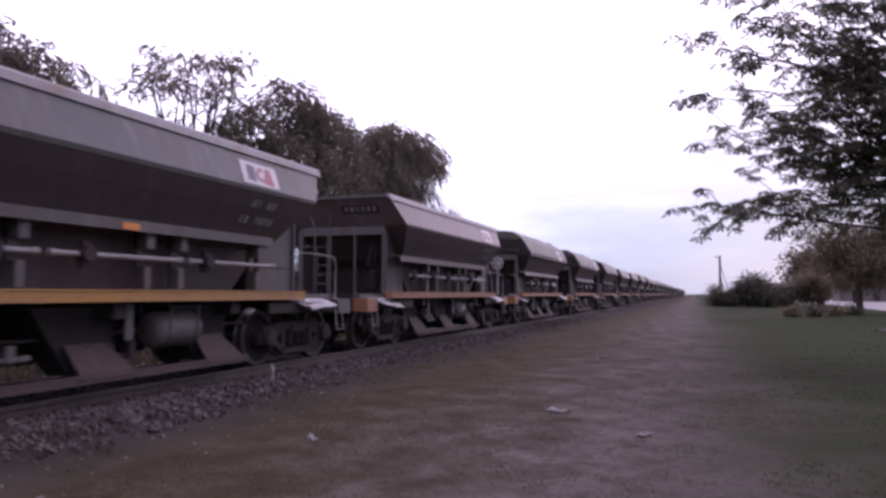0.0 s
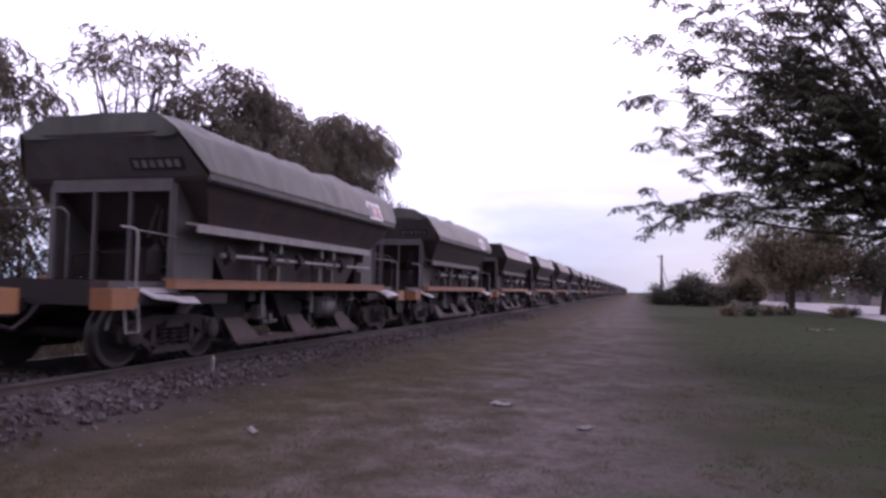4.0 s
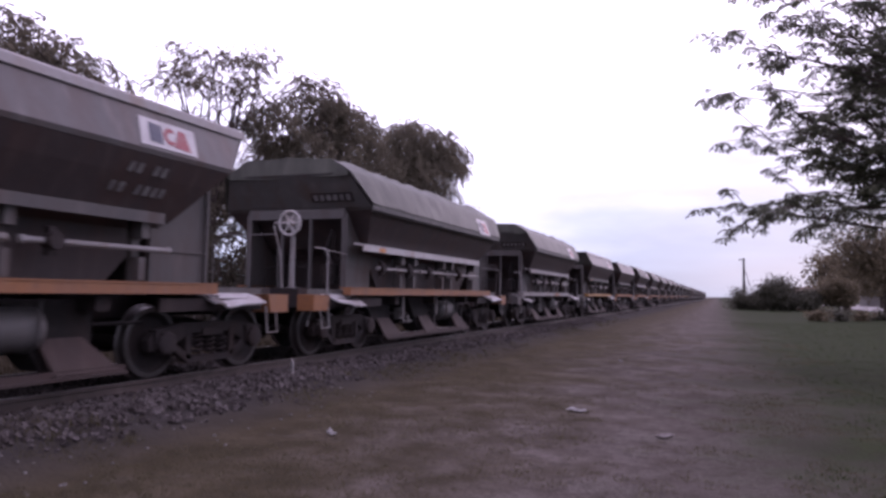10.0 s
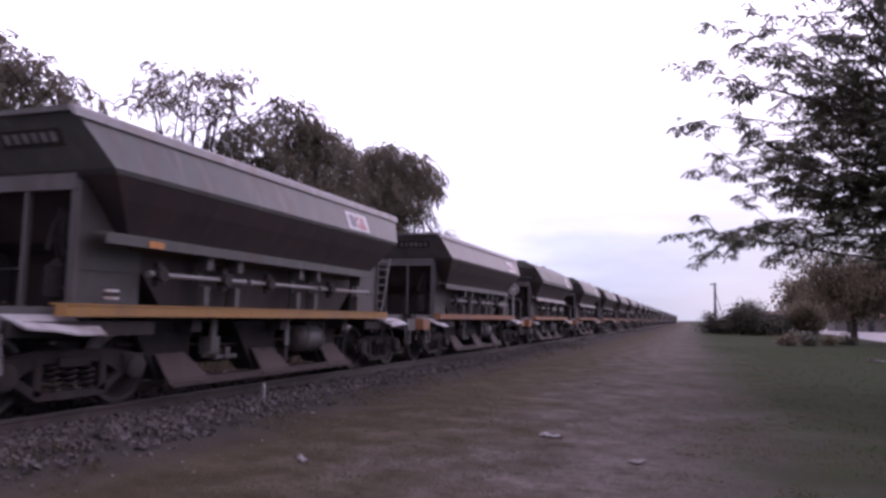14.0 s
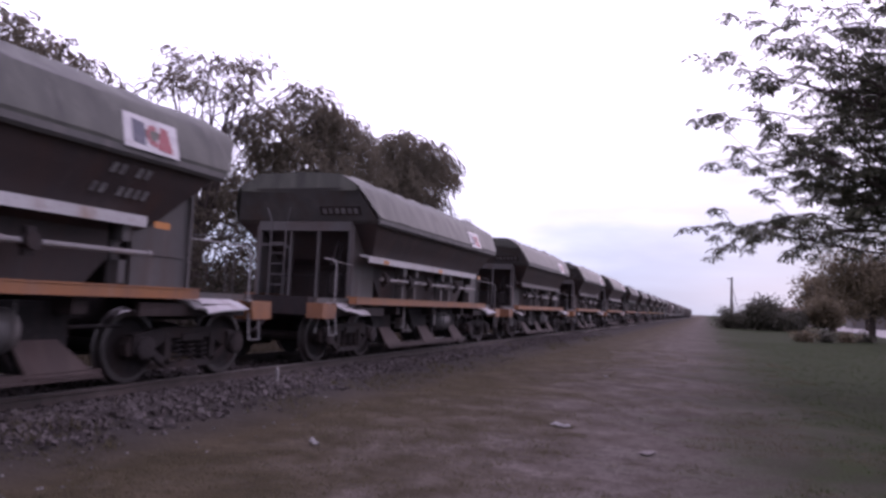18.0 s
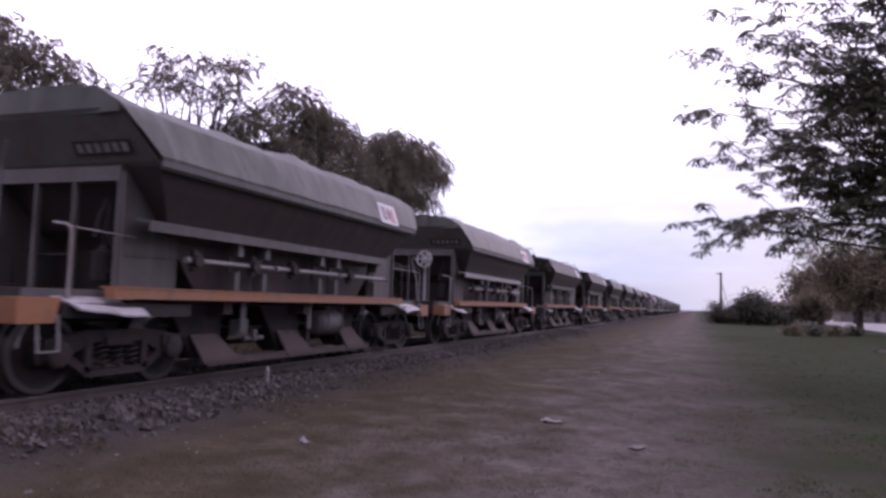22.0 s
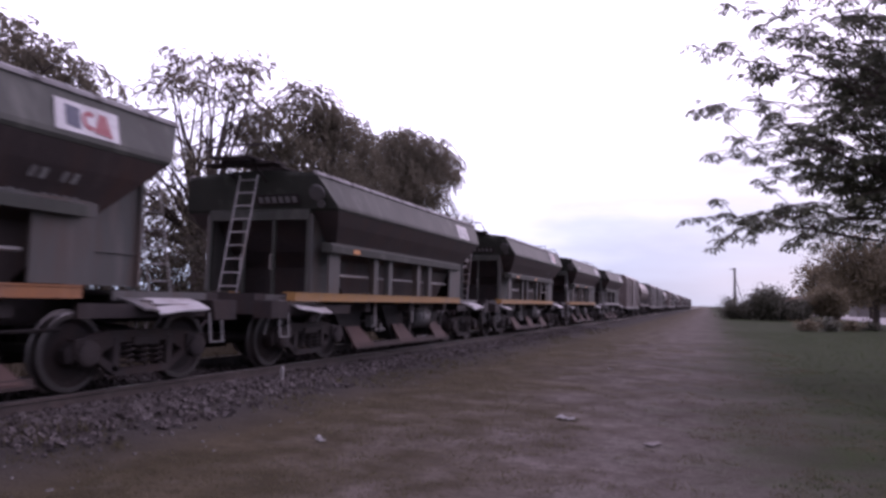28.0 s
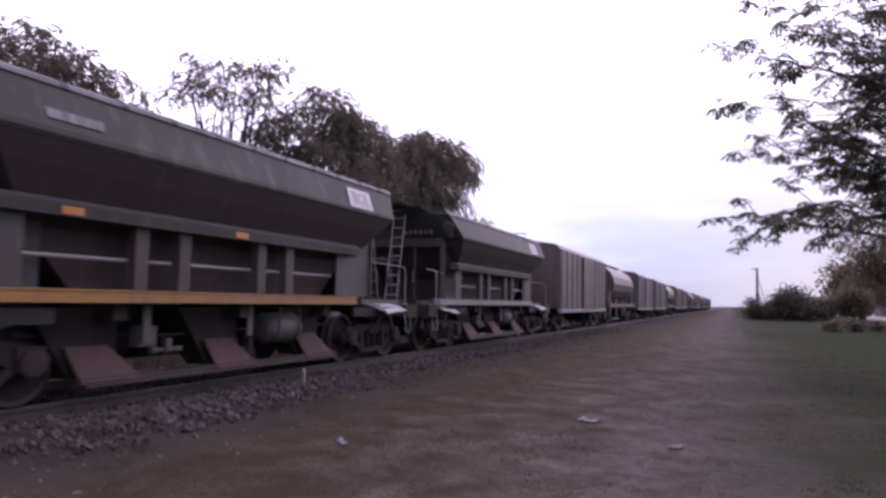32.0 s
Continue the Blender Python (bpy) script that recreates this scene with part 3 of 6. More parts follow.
def flap_piece(bm, side, y0, y0_out, y1, y1_out, rows=6, sag=0.0, rough=1.0):
    """A thin plate that falls outward from the platform's edge, with a dented rim."""
    top, low = [], []
    for i in range(rows + 1):
        f = i / rows
        a, o = y0 + (y1 - y0) * f, y0_out + (y1_out - y0_out) * f
        dent = rough * (0.022 * math.sin(a * 5.3) + 0.014 * math.sin(a * 11.0)) - sag * (1 - f)
        line = [(1.12, a, 1.09), (1.30, (a + o) / 2, 1.045 + dent * 0.5), (1.50, o, 0.96 + dent)]
        top.append([bm.verts.new((side * x, y, z)) for x, y, z in line])
        low.append([bm.verts.new((side * x, y, z - 0.022)) for x, y, z in line])
    for r0, r1 in zip(top, top[1:]):
        for j in range(2):
            bm.faces.new((r0[j], r0[j + 1], r1[j + 1], r1[j]))
    for r0, r1 in zip(low, low[1:]):
        for j in range(2):
            bm.faces.new((r0[j], r1[j], r1[j + 1], r0[j + 1]))
    for k in range(rows):
        for j in (0, 2):
            bm.faces.new((top[k][j], top[k + 1][j], low[k + 1][j], low[k][j]))
    for k in (0, rows):
        for j in range(2):
            bm.faces.new((top[k][j], low[k][j], low[k][j + 1], top[k][j + 1]))


def dark_edge_mesh(bm):
    slab(bm, 1.30, 1.36, 3.2, 5.24, 0.86, 1.02)


def step_mesh(bm):
    tube(bm, [(1.38, 5.31, 0.90), (1.42, 5.31, 0.52), (1.42, 5.56, 0.52), (1.38, 5.56, 0.90)], 0.014, 6)


def sill_mesh(y0, y1):
    def build(bm):
        slab(bm, 1.27, 1.43, y0, y1, 1.075, 1.195)
        slab(bm, 1.20, 1.44, y0, y1, 1.195, 1.215)
    return build


def chute_mesh(bm):
    top = [(0.40, -0.70, 1.0), (1.0, -0.70, 1.0), (1.0, 0.45, 1.0), (0.40, 0.45, 1.0)]
    low = [(0.75, -0.25, 0.26), (1.08, -0.25, 0.26), (1.08, 0.35, 0.26), (0.75, 0.35, 0.26)]
    a = [bm.verts.new(p) for p in top]
    b = [bm.verts.new(p) for p in low]
    bm.faces.new(a)
    bm.faces.new(b[::-1])
    for i in range(4):
        bm.faces.new((a[i], a[(i + 1) % 4], b[(i + 1) % 4], b[i]))


def chute_lip_mesh(bm):
    # slanting outlet plate
    up = [(1.10, -0.34, 0.60), (1.10, 0.22, 0.60), (1.27, 0.60, 0.23), (1.27, -0.24, 0.23)]
    a = [bm.verts.new(p) for p in up]
    b = [bm.verts.new((x - 0.03, y, z - 0.015)) for x, y, z in up]
    bm.faces.new(a)
    bm.faces.new(b[::-1])
    for i in range(4):
        bm.faces.new((a[i], b[i], b[(i + 1) % 4], a[(i + 1) % 4]))
    slab(bm, 1.20, 1.29, -0.26, 0.62, 0.205, 0.228)


def board_mesh(bm):
    slab(bm, 1.20, 1.30, -2.6, 2.6, 0.17, 0.20)
    slab(bm, 1.24, 1.26, -2.6, 2.6, 0.20, 0.27)


def tank_mesh(bm):
    n0 = len(bm.verts)
    lathe(bm, [(-0.45, 0.05), (-0.43, 0.15), (-0.38, 0.22), (-0.34, 0.235), (0.34, 0.235), (0.38, 0.22), (0.43, 0.15), (0.45, 0.05)], 20)
    bm.verts.ensure_lookup_table()
    for v in bm.verts[n0:]:
        v.co = Vector((v.co.y + 0.98, v.co.x, v.co.z + 0.70))
    # straps that it hangs from
    for y in (-0.27, 0.27):
        ring = [(0.98 + 0.243 * math.cos(a), y, 0.70 + 0.243 * math.sin(a)) for a in (radians(d) for d in range(-180, 1, 20))]
        tube(bm, [(0.737, y, 1.02)] + ring + [(1.223, y, 1.02)], 0.014, 5)


def rigging_mesh(bm):
    tube(bm, [(0.9, -3.2, 0.72), (0.9, -1.0, 0.66), (0.9, 0.9, 0.7), (0.9, 3.2, 0.72)], 0.022, 6)
    tube(bm, [(1.05, -0.35, 0.42), (1.05, 0.5, 0.42)], 0.03, 6)
    for y in (-0.3, 0.05, 0.4):
        slab(bm, 0.98, 1.12, y - 0.05, y + 0.05, 0.40, 0.58)
    slab(bm, 1.08, 1.1, -0.4, 0.55, 0.35, 0.39)


def valve_mesh(bm):
    tube(bm, [(1.12, -0.26, 0.50), (1.12, 0.26, 0.50)], 0.028, 7)
    for y, r in ((-0.2, 0.045), (0.02, 0.055), (0.2, 0.04)):
        tube(bm, [(1.12, y - 0.05, 0.50), (1.12, y + 0.05, 0.50)], r, 8)
    slab(bm, 1.08, 1.16, -0.03, 0.07, 0.54, 0.64)
    slab(bm, 1.06, 1.18, -0.52, -0.22, 0.56, 0.80)
    slab(bm, 1.18, 1.19, -0.49, -0.25, 0.59, 0.77)


def data_plate_mesh(bm):
    slab(bm, 1.347, 1.353, -0.12, 0.12, -0.07, 0.07)


def plate_line_mesh(bm):
    slab(bm, 1.355, 1.358, -0.11, 0.11, -0.016, 0.016)


def chalk_mesh(bm):
    prism(bm, [(-0.045, -0.06), (0.03, -0.06), (0.045, 0.06), (-0.03, 0.06)], 0.003, 0.006, "z")


def chalk_marks(parent, y0, rows):
    """Faint painted bars on the sloping sheet under the sign."""
    up = Vector((0.26, 0, 0.48)).normalized()
    out = Vector((up.z, 0, -up.x))
    frame_m = Matrix(((0, up.x, out.x, 0), (1, 0, 0, 0), (0, up.z, out.z, 0), (0, 0, 0, 1)))
    for height, first, count in rows:
        for i in range(count):
            if count > 4 and i == 2:
                continue
            at = Vector((1.225, y0 + first + i * 0.125, 1.97)) + up * height + out * 0.012
            part("chalk_mark", shared("chalk_mark", chalk_mesh, CHALK), parent, Matrix.Translation(at) @ frame_m)


def hanger_mesh(bm):
    slab(bm, 1.22, 1.25, -0.06, 0.06, 0.62, 1.05)


def ladder_mesh(bm, x0=-0.15, foot=1.17, top=3.45, lean=0.45, rungs=8, spread=0.42, base=-5.0):
    for s in (0, spread):
        tube(bm, [(x0 + s, base, foot), (x0 + s, base + lean * 0.96, top - 0.1), (x0 + s, base + lean, top)], 0.015, 6)
    for i in range(rungs):
        f = (i + 0.6) / rungs
        tube(bm, [(x0, base + lean * f, foot + (top - foot) * f), (x0 + spread, base + lean * f, foot + (top - foot) * f)], 0.013, 5)


def hooped_ladder_mesh(bm):
    for x0, x1, s in ((0.03, -0.27, -1), (0.30, 0.29, 1)):
        tube(bm, [(x0, -4.92, 1.17), (x0, -4.92, 2.34), (x1 + 0.06 * (x1 < 0), -4.92, 2.52), (x1, -4.92, 2.62), (x1, -4.92, 3.56), (x1 + 0.02, -4.88, 3.64), (x1 + 0.04, -4.78, 3.67), (x1 + 0.05, -4.62, 3.62)], 0.017, 6)
    for i in range(6):
        z = 1.36 + i * 0.19
        tube(bm, [(0.03, -4.92, z), (0.30, -4.92, z)], 0.012, 5)
    tube(bm, [(-0.27, -4.92, 2.64), (0.29, -4.92, 2.64), (0.32, -4.5, 2.62)], 0.015, 5)


def grab_handle_mesh(bm):
    tube(bm, [(0, 0, 0), (0.0, -0.07, 0.0), (0.0, -0.07, 0.26), (0, 0, 0.26)], 0.011, 5)


def flared_ladder_mesh(bm):
    for x in (-0.24, 0.08):
        o = -0.09 if x < 0 else 0.09
        tube(bm, [(x, -4.92, 1.17), (x, -4.92, 2.56), (x + o * 0.35, -4.93, 2.68), (x + o, -4.96, 2.84)], 0.018, 6)
    for i in range(5):
        z = 1.38 + i * 0.2
        tube(bm, [(-0.24, -4.92, z), (0.08, -4.92, z)], 0.010, 5)


def railing_mesh(bm):
    tube(bm, [(1.40, -5.38, 1.06), (1.40, -5.38, 1.74), (1.385, -5.385, 1.82), (1.34, -5.39, 1.855), (1.16, -5.40, 1.875)], 0.017, 6)
    tube(bm, [(1.39, -5.37, 1.83), (1.24, -4.75, 1.83), (1.09, -4.12, 1.83)], 0.008, 5)
    slab(bm, 1.36, 1.44, -5.42, -5.34, 1.07, 1.10)


def far_railing_mesh(bm):
    tube(bm, [(-0.7, -5.62, 1.15), (-0.7, -5.62, 2.0), (-0.62, -5.62, 2.08), (0.55, -5.62, 2.08), (0.64, -5.62, 2.0), (0.64, -5.62, 1.15)], 0.012, 6)


def brake_stand_mesh(bm):
    tube(bm, [(0.60, -5.12, 1.15), (0.60, -5.12, 2.42)], [0.05, 0.04], 8)
    slab(bm, 0.50, 0.70, -5.20, -5.05, 2.20, 2.44)
    slab(bm, 0.50, 0.70, -5.22, -5.02, 1.15, 1.19)
    tube(bm, [(0.58, -5.12, 2.36), (0.22, -5.12, 2.33), (0.20, -5.12, 2.28), (0.36, -5.12, 1.75), (0.40, -5.12, 1.17)], 0.02, 6)


def hand_wheel_mesh(bm):
    c, r = Vector((0.64, -5.30, 2.31)), 0.21
    pts = [c + Vector((r * math.cos(a), 0, r * math.sin(a))) for a in (2 * math.pi * k / 20 for k in range(20))]
    tube(bm, pts, 0.022, 6, closed=True)
    for k in range(6):
        a = 2 * math.pi * k / 6
        tube(bm, [c, c + Vector((r * math.cos(a), 0, r * math.sin(a)))], 0.015, 5)
    tube(bm, [c + Vector((0, -0.03, 0)), c + Vector((0, 0.12, 0))], 0.05, 8)


def plate_mesh(bm):
    slab(bm, -0.45, 0.45, -0.095, 0.095, 0.004, 0.014)


def digit_bar(bm):
    slab(bm, -0.042, 0.042, -0.058, 0.058, 0.018, 0.022)


def logo(parent, a, b, y0, width, faded=False, grey=False):
    """A white sign with plain blue and red marks on the sloping side between the points a (low) and b (high)."""
    (xa, za), (xb, zb) = a, b
    up = Vector((xb - xa, 0, zb - za))
    h = up.length
    up.normalize()
    out = Vector((up.z, 0, -up.x))
    m = Matrix.Translation((xa, y0, za)) @ Matrix(((0, up.x, out.x, 0), (1, 0, 0, 0), (0, up.z, out.z, 0), (0, 0, 0, 1)))

    def flat(outline, lo, hi):
        def f(bm):
            prism(bm, [(p * width + 0.24 * q * h, q * h) for p, q in outline], lo, hi, "z")
        return f
    key = (round(h, 2), width)
    s = part("sign", shared(("sign", key), flat([(0, 0.08), (1, 0.08), (1, 0.92), (0, 0.92)], 0.004, 0.010), SIGN_WHITE), parent, m, "faded pale sign" if faded else "white sign with dull grey marks" if grey else "white sign with blue and red marks")
    blue, red = (SIGN_FADED, SIGN_FADED) if faded else (SIGN_GREY, SIGN_GREY) if grey else (SIGN_BLUE, SIGN_RED)
    part("blue_mark" if blue is SIGN_BLUE else "faded_mark", shared(("mark1", key, faded), flat([(0.15, 0.24), (0.37, 0.20), (0.37, 0.76), (0.15, 0.80)], 0.012, 0.015), blue), s)
    ring = [(0.52 + 0.12 * math.cos(t), 0.5 + 0.27 * math.sin(t)) for t in (radians(d) for d in range(50, 311, 26))]
    ring += [(0.52 + 0.06 * math.cos(t), 0.5 + 0.14 * math.sin(t)) for t in (radians(d) for d in range(310, 49, -26))]
    part("red_mark" if red is SIGN_RED else "faded_mark", shared(("mark2", key, faded), flat(ring, 0.012, 0.015), red), s)
    part("red_mark" if red is SIGN_RED else "faded_mark", shared(("mark3", key, faded), flat([(0.58, 0.20), (0.88, 0.16), (0.80, 0.76), (0.68, 0.78)], 0.012, 0.015), red), s)


def number_board(parent, x, up, bars=6):
    """A black board with painted bars on an end sheet; up: metres up the sheet."""
    p = part("number_board", shared("number_board", plate_mesh, BLACKENED), parent, END_PLANE @ Matrix.Translation((x, up, 0)), "black board with faded painted marks")
    me = shared("number_bar", digit_bar, CHALK)
    for i in range(bars):
        part("number_bar", me, p, pose(-0.345 + i * 0.138, 0, 0))


def running_gear(w, sill, head, detailed=True, rear=None, fore=False):
    """Underframe, bogies, couplers, platforms and brake gear below a hopper's body."""
    part("centre_sill", shared("underframe", underframe_mesh, BLACKENED), w)
    for y in (-4.05, -2.2, 0, 2.2, 4.05):
        part("crossbearer", shared("crossbearer", crossbearer_mesh, BLACKENED), w, pose(0, y, 0))
    sets = bogie(w, -4.03, detailed) + bogie(w, 4.27, detailed, True)
    for s, m in ((1, Matrix.Identity(4)), (-1, MIRROR)):
        shift = pose(0, -0.2 if s > 0 else 0.12, 0)      # the frame ends nearer the body at its trailing end
        part("sill", shared(("sill", fore), sill_mesh(-5.08, 2.98) if fore else sill_mesh(-4.48, 3.95), sill), w, m)
        part("headstock", shared("headstock", headstock_mesh, BLACKENED), w, shift @ m)
        box = head if s < 0 or rear is None else rear
        part("end_box", shared("end_box", head_box_mesh, box), w, shift @ m)
        part("end_box", shared("end_box_b", head_box_b_mesh, box), w, shift @ m)
        part("coupler", shared("coupler", coupler_mesh, BLACKENED), w, pose(0, 0.12, 0) @ m)
        part("platform", shared("platform", platform_mesh, DARKGREY), w, shift @ m)
        if detailed:
            part("edge_beam", shared("edge_beam", dark_edge_mesh, BLACKENED), w, shift @ m)
            part("edge_beam", shared("edge_beam_b", lambda bm: slab(bm, -1.36, -1.30, 3.2, 5.24, 0.86, 1.02), BLACKENED), w, shift @ m)
            for side in (1, -1):
                if s < 0:
                    part("side_plate", shared(("side_plate", side), lambda bm: flap_piece(bm, side, 4.02, 4.10, 5.20, 5.14, 8, 0.08, 0.35), FLAP), w, shift @ m, "pale bent plate")
                else:
                    # one plate in two colours: its unlit inner part dark, its lit outer part pale
                    part("side_plate", shared(("side_plate_in", side), lambda bm: flap_piece(bm, side, 3.95, 4.02, 4.38, 4.26, 4, 0.0, 0.5), DARKGREY), w, shift @ m)
                    part("side_plate", shared(("side_plate_out", side), lambda bm: flap_piece(bm, side, 4.39, 4.27, 5.20, 5.16, 6, 0.03, 0.5), FLAP), w, shift @ m, "pale bent plate")
            part("step", shared("step", step_mesh, PALE), w, shift @ m)
            part("step", shared("step_b", lambda bm: tube(bm, [(-1.38, 5.31, 0.90), (-1.42, 5.31, 0.52), (-1.42, 5.56, 0.52), (-1.38, 5.56, 0.90)], 0.014, 6), PALE), w, shift @ m)
            part("lower_board", shared("lower_board", board_mesh, RUST), w, m)
            part("brake_gear", shared("brake_gear", rigging_mesh, BLACKENED), w, m)
            part("air_tank", shared("air_tank", tank_mesh, BEAM, smooth=True), w, m @ pose(0, 1.22, 0), "grey air tank in hanging straps")
            for y in (-2.4, -0.25, 1.9):
                c = part("chute", shared("chute", chute_mesh, SOOT), w, m @ pose(0, y, 0), "sooty discharge chute with a rusty outlet")
                part("lip", shared("chute_lip", chute_lip_mesh, RUST_RED if w.name.startswith("covered") else RUST), c, None, "rusty sloping outlet plate")
            part("brake_valve", shared("brake_valve", valve_mesh, BEAM), w, m @ pose(0, -1.3, 0), "small grey brake valve and pipe ends")
            for y in (-1.75, 0.2):
                part("hanger", shared("hanger", hanger_mesh, BEAM), w, m @ pose(0, y, 0))
    return sets


# ---- hopper with sloping sides (open, or under a tarpaulin) ----
def loft(bm, levels):
    """A box drawn level by level: height, half width, leading and trailing end."""
    rings = [[bm.verts.new(c) for c in ((hx, y0, z), (hx, y1, z), (-hx, y1, z), (-hx, y0, z))] for z, hx, y0, y1 in levels]
    for r0, r1 in zip(rings, rings[1:]):
        for i in range(4):
            bm.faces.new((r0[i], r0[(i + 1) % 4], r1[(i + 1) % 4], r1[i]))
    bm.faces.new(rings[0][::-1])
    bm.faces.new(rings[-1])


def hull_mesh(bm):
    # side band that leans in a little, with end sheets that overhang towards the rim
    loft(bm, [(2.66, 1.585, -4.06, 3.93), (2.72, 1.60, -4.12, 3.98), (3.31, 1.32, -4.47, 4.46)])


# the plane of the leading end sheet: x across, y up the sheet, z outwards
END_SLOPE = math.atan2(4.47 - 4.12, 3.31 - 2.72)
END_PLANE = Matrix.Translation((0, -4.12, 2.72)) @ Matrix.Rotation(math.pi / 2 + END_SLOPE, 4, "X")


def hopper_sheets(levels):
    return lambda bm: loft(bm, levels)


def top_rail_mesh(bm):
    prism(bm, [(1.27, 3.315), (1.372, 3.225), (1.385, 3.23), (1.362, 3.33), (1.335, 3.36), (1.28, 3.36)], -4.50, 4.49)


def end_rail_mesh(bm):
    slab(bm, -1.27, 1.27, -4.50, -4.44, 3.29, 3.35)


def load_mesh(bm):
    rows = []
    for i in range(25):
        y = -4.42 + 8.84 * i / 24
        rows.append([bm.verts.new((x, y, 3.317 + 0.05 * math.cos(x * 1.2) * (0.6 + 0.4 * math.sin(y * 1.7)) * (1 if abs(y) < 4.3 else 0))) for x in (-1.26, -0.8, -0.3, 0.3, 0.8, 1.26)])
    for r0, r1 in zip(rows, rows[1:]):
        for a, b, c, d in zip(r0, r0[1:], r1[1:], r1):
            bm.faces.new((a, b, c, d))


def tarp_mesh(seed):
    prof = [(1.645, 2.70), (1.655, 2.78), (1.56, 2.98), (1.45, 3.18), (1.375, 3.315), (1.31, 3.365), (1.12, 3.475), (0.93, 3.59), (0.86, 3.605), (0.4, 3.63), (0, 3.645)]
    prof = prof + [(-x, z) for x, z in prof[-2::-1]]

    def build(bm):
        rows = []
        steps = 64
        for i in range(steps + 1):
            f = 2.0 * i / steps - 1
            row = []
            for x, z in prof:
                # the cloth follows the overhang of the ends, then draws in over the ridge
                reach = 4.06 + 0.45 * min(1.0, (z - 2.70) / 0.6) - 0.10 * max(0.0, (z - 3.33) / 0.3)
                y = f * reach
                e = min(1.0, (1 - abs(f)) * 9)
                free = max(0.0, 1 - abs(abs(x) - 1.36) / 0.07) if abs(x) > 1.2 else 0.0      # held by the rim
                hang = abs(x) > 1.6
                calm = 0.35 if abs(x) > 1.3 else 1.0
                d = 0.055 * noise.noise(Vector((x * 1.2, y * 0.7, seed * 9.1))) + 0.035 * noise.noise(Vector((x * 2.6, y * 2.4, seed * 5.7))) + 0.02 * noise.noise(Vector((x * 3, y * 6.5, seed * 2.3)))
                bow = -0.045 * (0.5 + 0.5 * math.cos(2 * math.pi * (y + 0.4 * seed) / (1.45 + 0.2 * seed))) * max(0.0, 1 - abs(x) / 1.25)
                fold = 0.05 * max(0.0, math.sin(1.1 * y + 2.1 * x + seed * 2.0)) ** 6
                k = (1 - free) * (0.35 + 0.65 * e) * calm
                hem = 0.025 * noise.noise(Vector((0, y * 1.5, seed))) if hang else 0
                row.append(bm.verts.new((x * (1 + (0 if hang else 0.35 * d * k)), y, z + (hem if hang else (d + bow + fold) * k))))
            rows.append(row)
        for r0, r1 in zip(rows, rows[1:]):
            for a, b, c, d in zip(r0, r0[1:], r1[1:], r1):
                bm.faces.new((a, b, c, d))
        # the cloth closes each end down to a little below the rim
        for row, s in ((rows[0], -1), (rows[-1], 1)):
            low = []
            for v in row:
                drop = 3.25 + 0.05 * noise.noise(Vector((v.co.x * 2.2, seed, s)))
                z = min(v.co.z - 0.01, drop) if abs(v.co.x) < 1.36 else v.co.z - 0.012
                low.append(bm.verts.new((v.co.x * (0.985 if abs(v.co.x) < 1.36 else 0.99), v.co.y - s * (0.03 if abs(v.co.x) > 1.3 else -0.03), z)))
            for a, b, c, d in zip(row, row[1:], low[1:], low):
                bm.faces.new((a, b, c, d))
    return build


def hem_mesh(bm):
    prism(bm, [(1.652, 2.735), (1.662, 2.66), (1.627, 2.62), (1.615, 2.70)], -4.10, 4.02)


def crossbeam_mesh(bm):
    prism(bm, [(-4.13, 2.50), (-4.04, 2.50), (-4.04, 2.70), (-4.09, 2.70), (-4.13, 2.67)], -1.06, 1.06, "x")


def end_post_mesh(bm):
    slab(bm, -0.022, 0.022, -0.04, 0.03, 1.17, 2.50)


def corner_panel_mesh(bm):
    prism(bm, [(-4.11, 1.218), (-3.08, 1.218), (-3.08, 1.90), (-3.42, 2.30), (-3.95, 2.62), (-4.11, 2.62)], 1.055, 1.085, "x")
    slab(bm, 1.085, 1.105, -4.10, -3.10, 1.60, 1.63)
    slab(bm, 1.085, 1.12, -4.11, -4.06, 1.218, 2.60)


# added dark sheet: blocks the sky behind and stands in for the bay's shade
def bay_shade_sheet_mesh(bm):
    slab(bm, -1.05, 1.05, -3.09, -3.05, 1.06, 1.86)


def bay_gear_mesh(bm):
    # brake cylinder, levers and pipes that stand under the end sheet
    n0 = len(bm.verts)
    lathe(bm, [(-0.22, 0.06), (-0.20, 0.14), (0.16, 0.14), (0.18, 0.09), (0.24, 0.05)], 14)
    bm.verts.ensure_lookup_table()
    for v in bm.verts[n0:]:
        v.co = Vector((v.co.y + 0.70, v.co.z - 3.95, v.co.x + 1.48))
    tube(bm, [(0.70, -3.95, 1.70), (0.66, -3.97, 2.0), (0.72, -3.98, 2.30)], 0.028, 6)
    tube(bm, [(0.80, -3.98, 2.25), (0.76, -4.0, 1.95), (0.86, -4.0, 1.72)], 0.022, 6)
    slab(bm, 0.55, 0.95, -4.02, -3.86, 1.38, 1.41)
    tube(bm, [(0.52, -4.0, 1.18), (0.52, -4.0, 1.62), (0.60, -3.96, 1.66)], 0.018, 6)
    tube(bm, [(-0.75, -4.0, 1.18), (-0.75, -4.0, 1.55), (-0.45, -4.0, 1.60), (0.2, -4.0, 1.60)], 0.016, 6)


def bay_lever_mesh(bm):
    prism(bm, [(-0.032, 0.0), (0.032, 0.0), (0.020, 0.36), (-0.020, 0.36)], -0.012, 0.012)


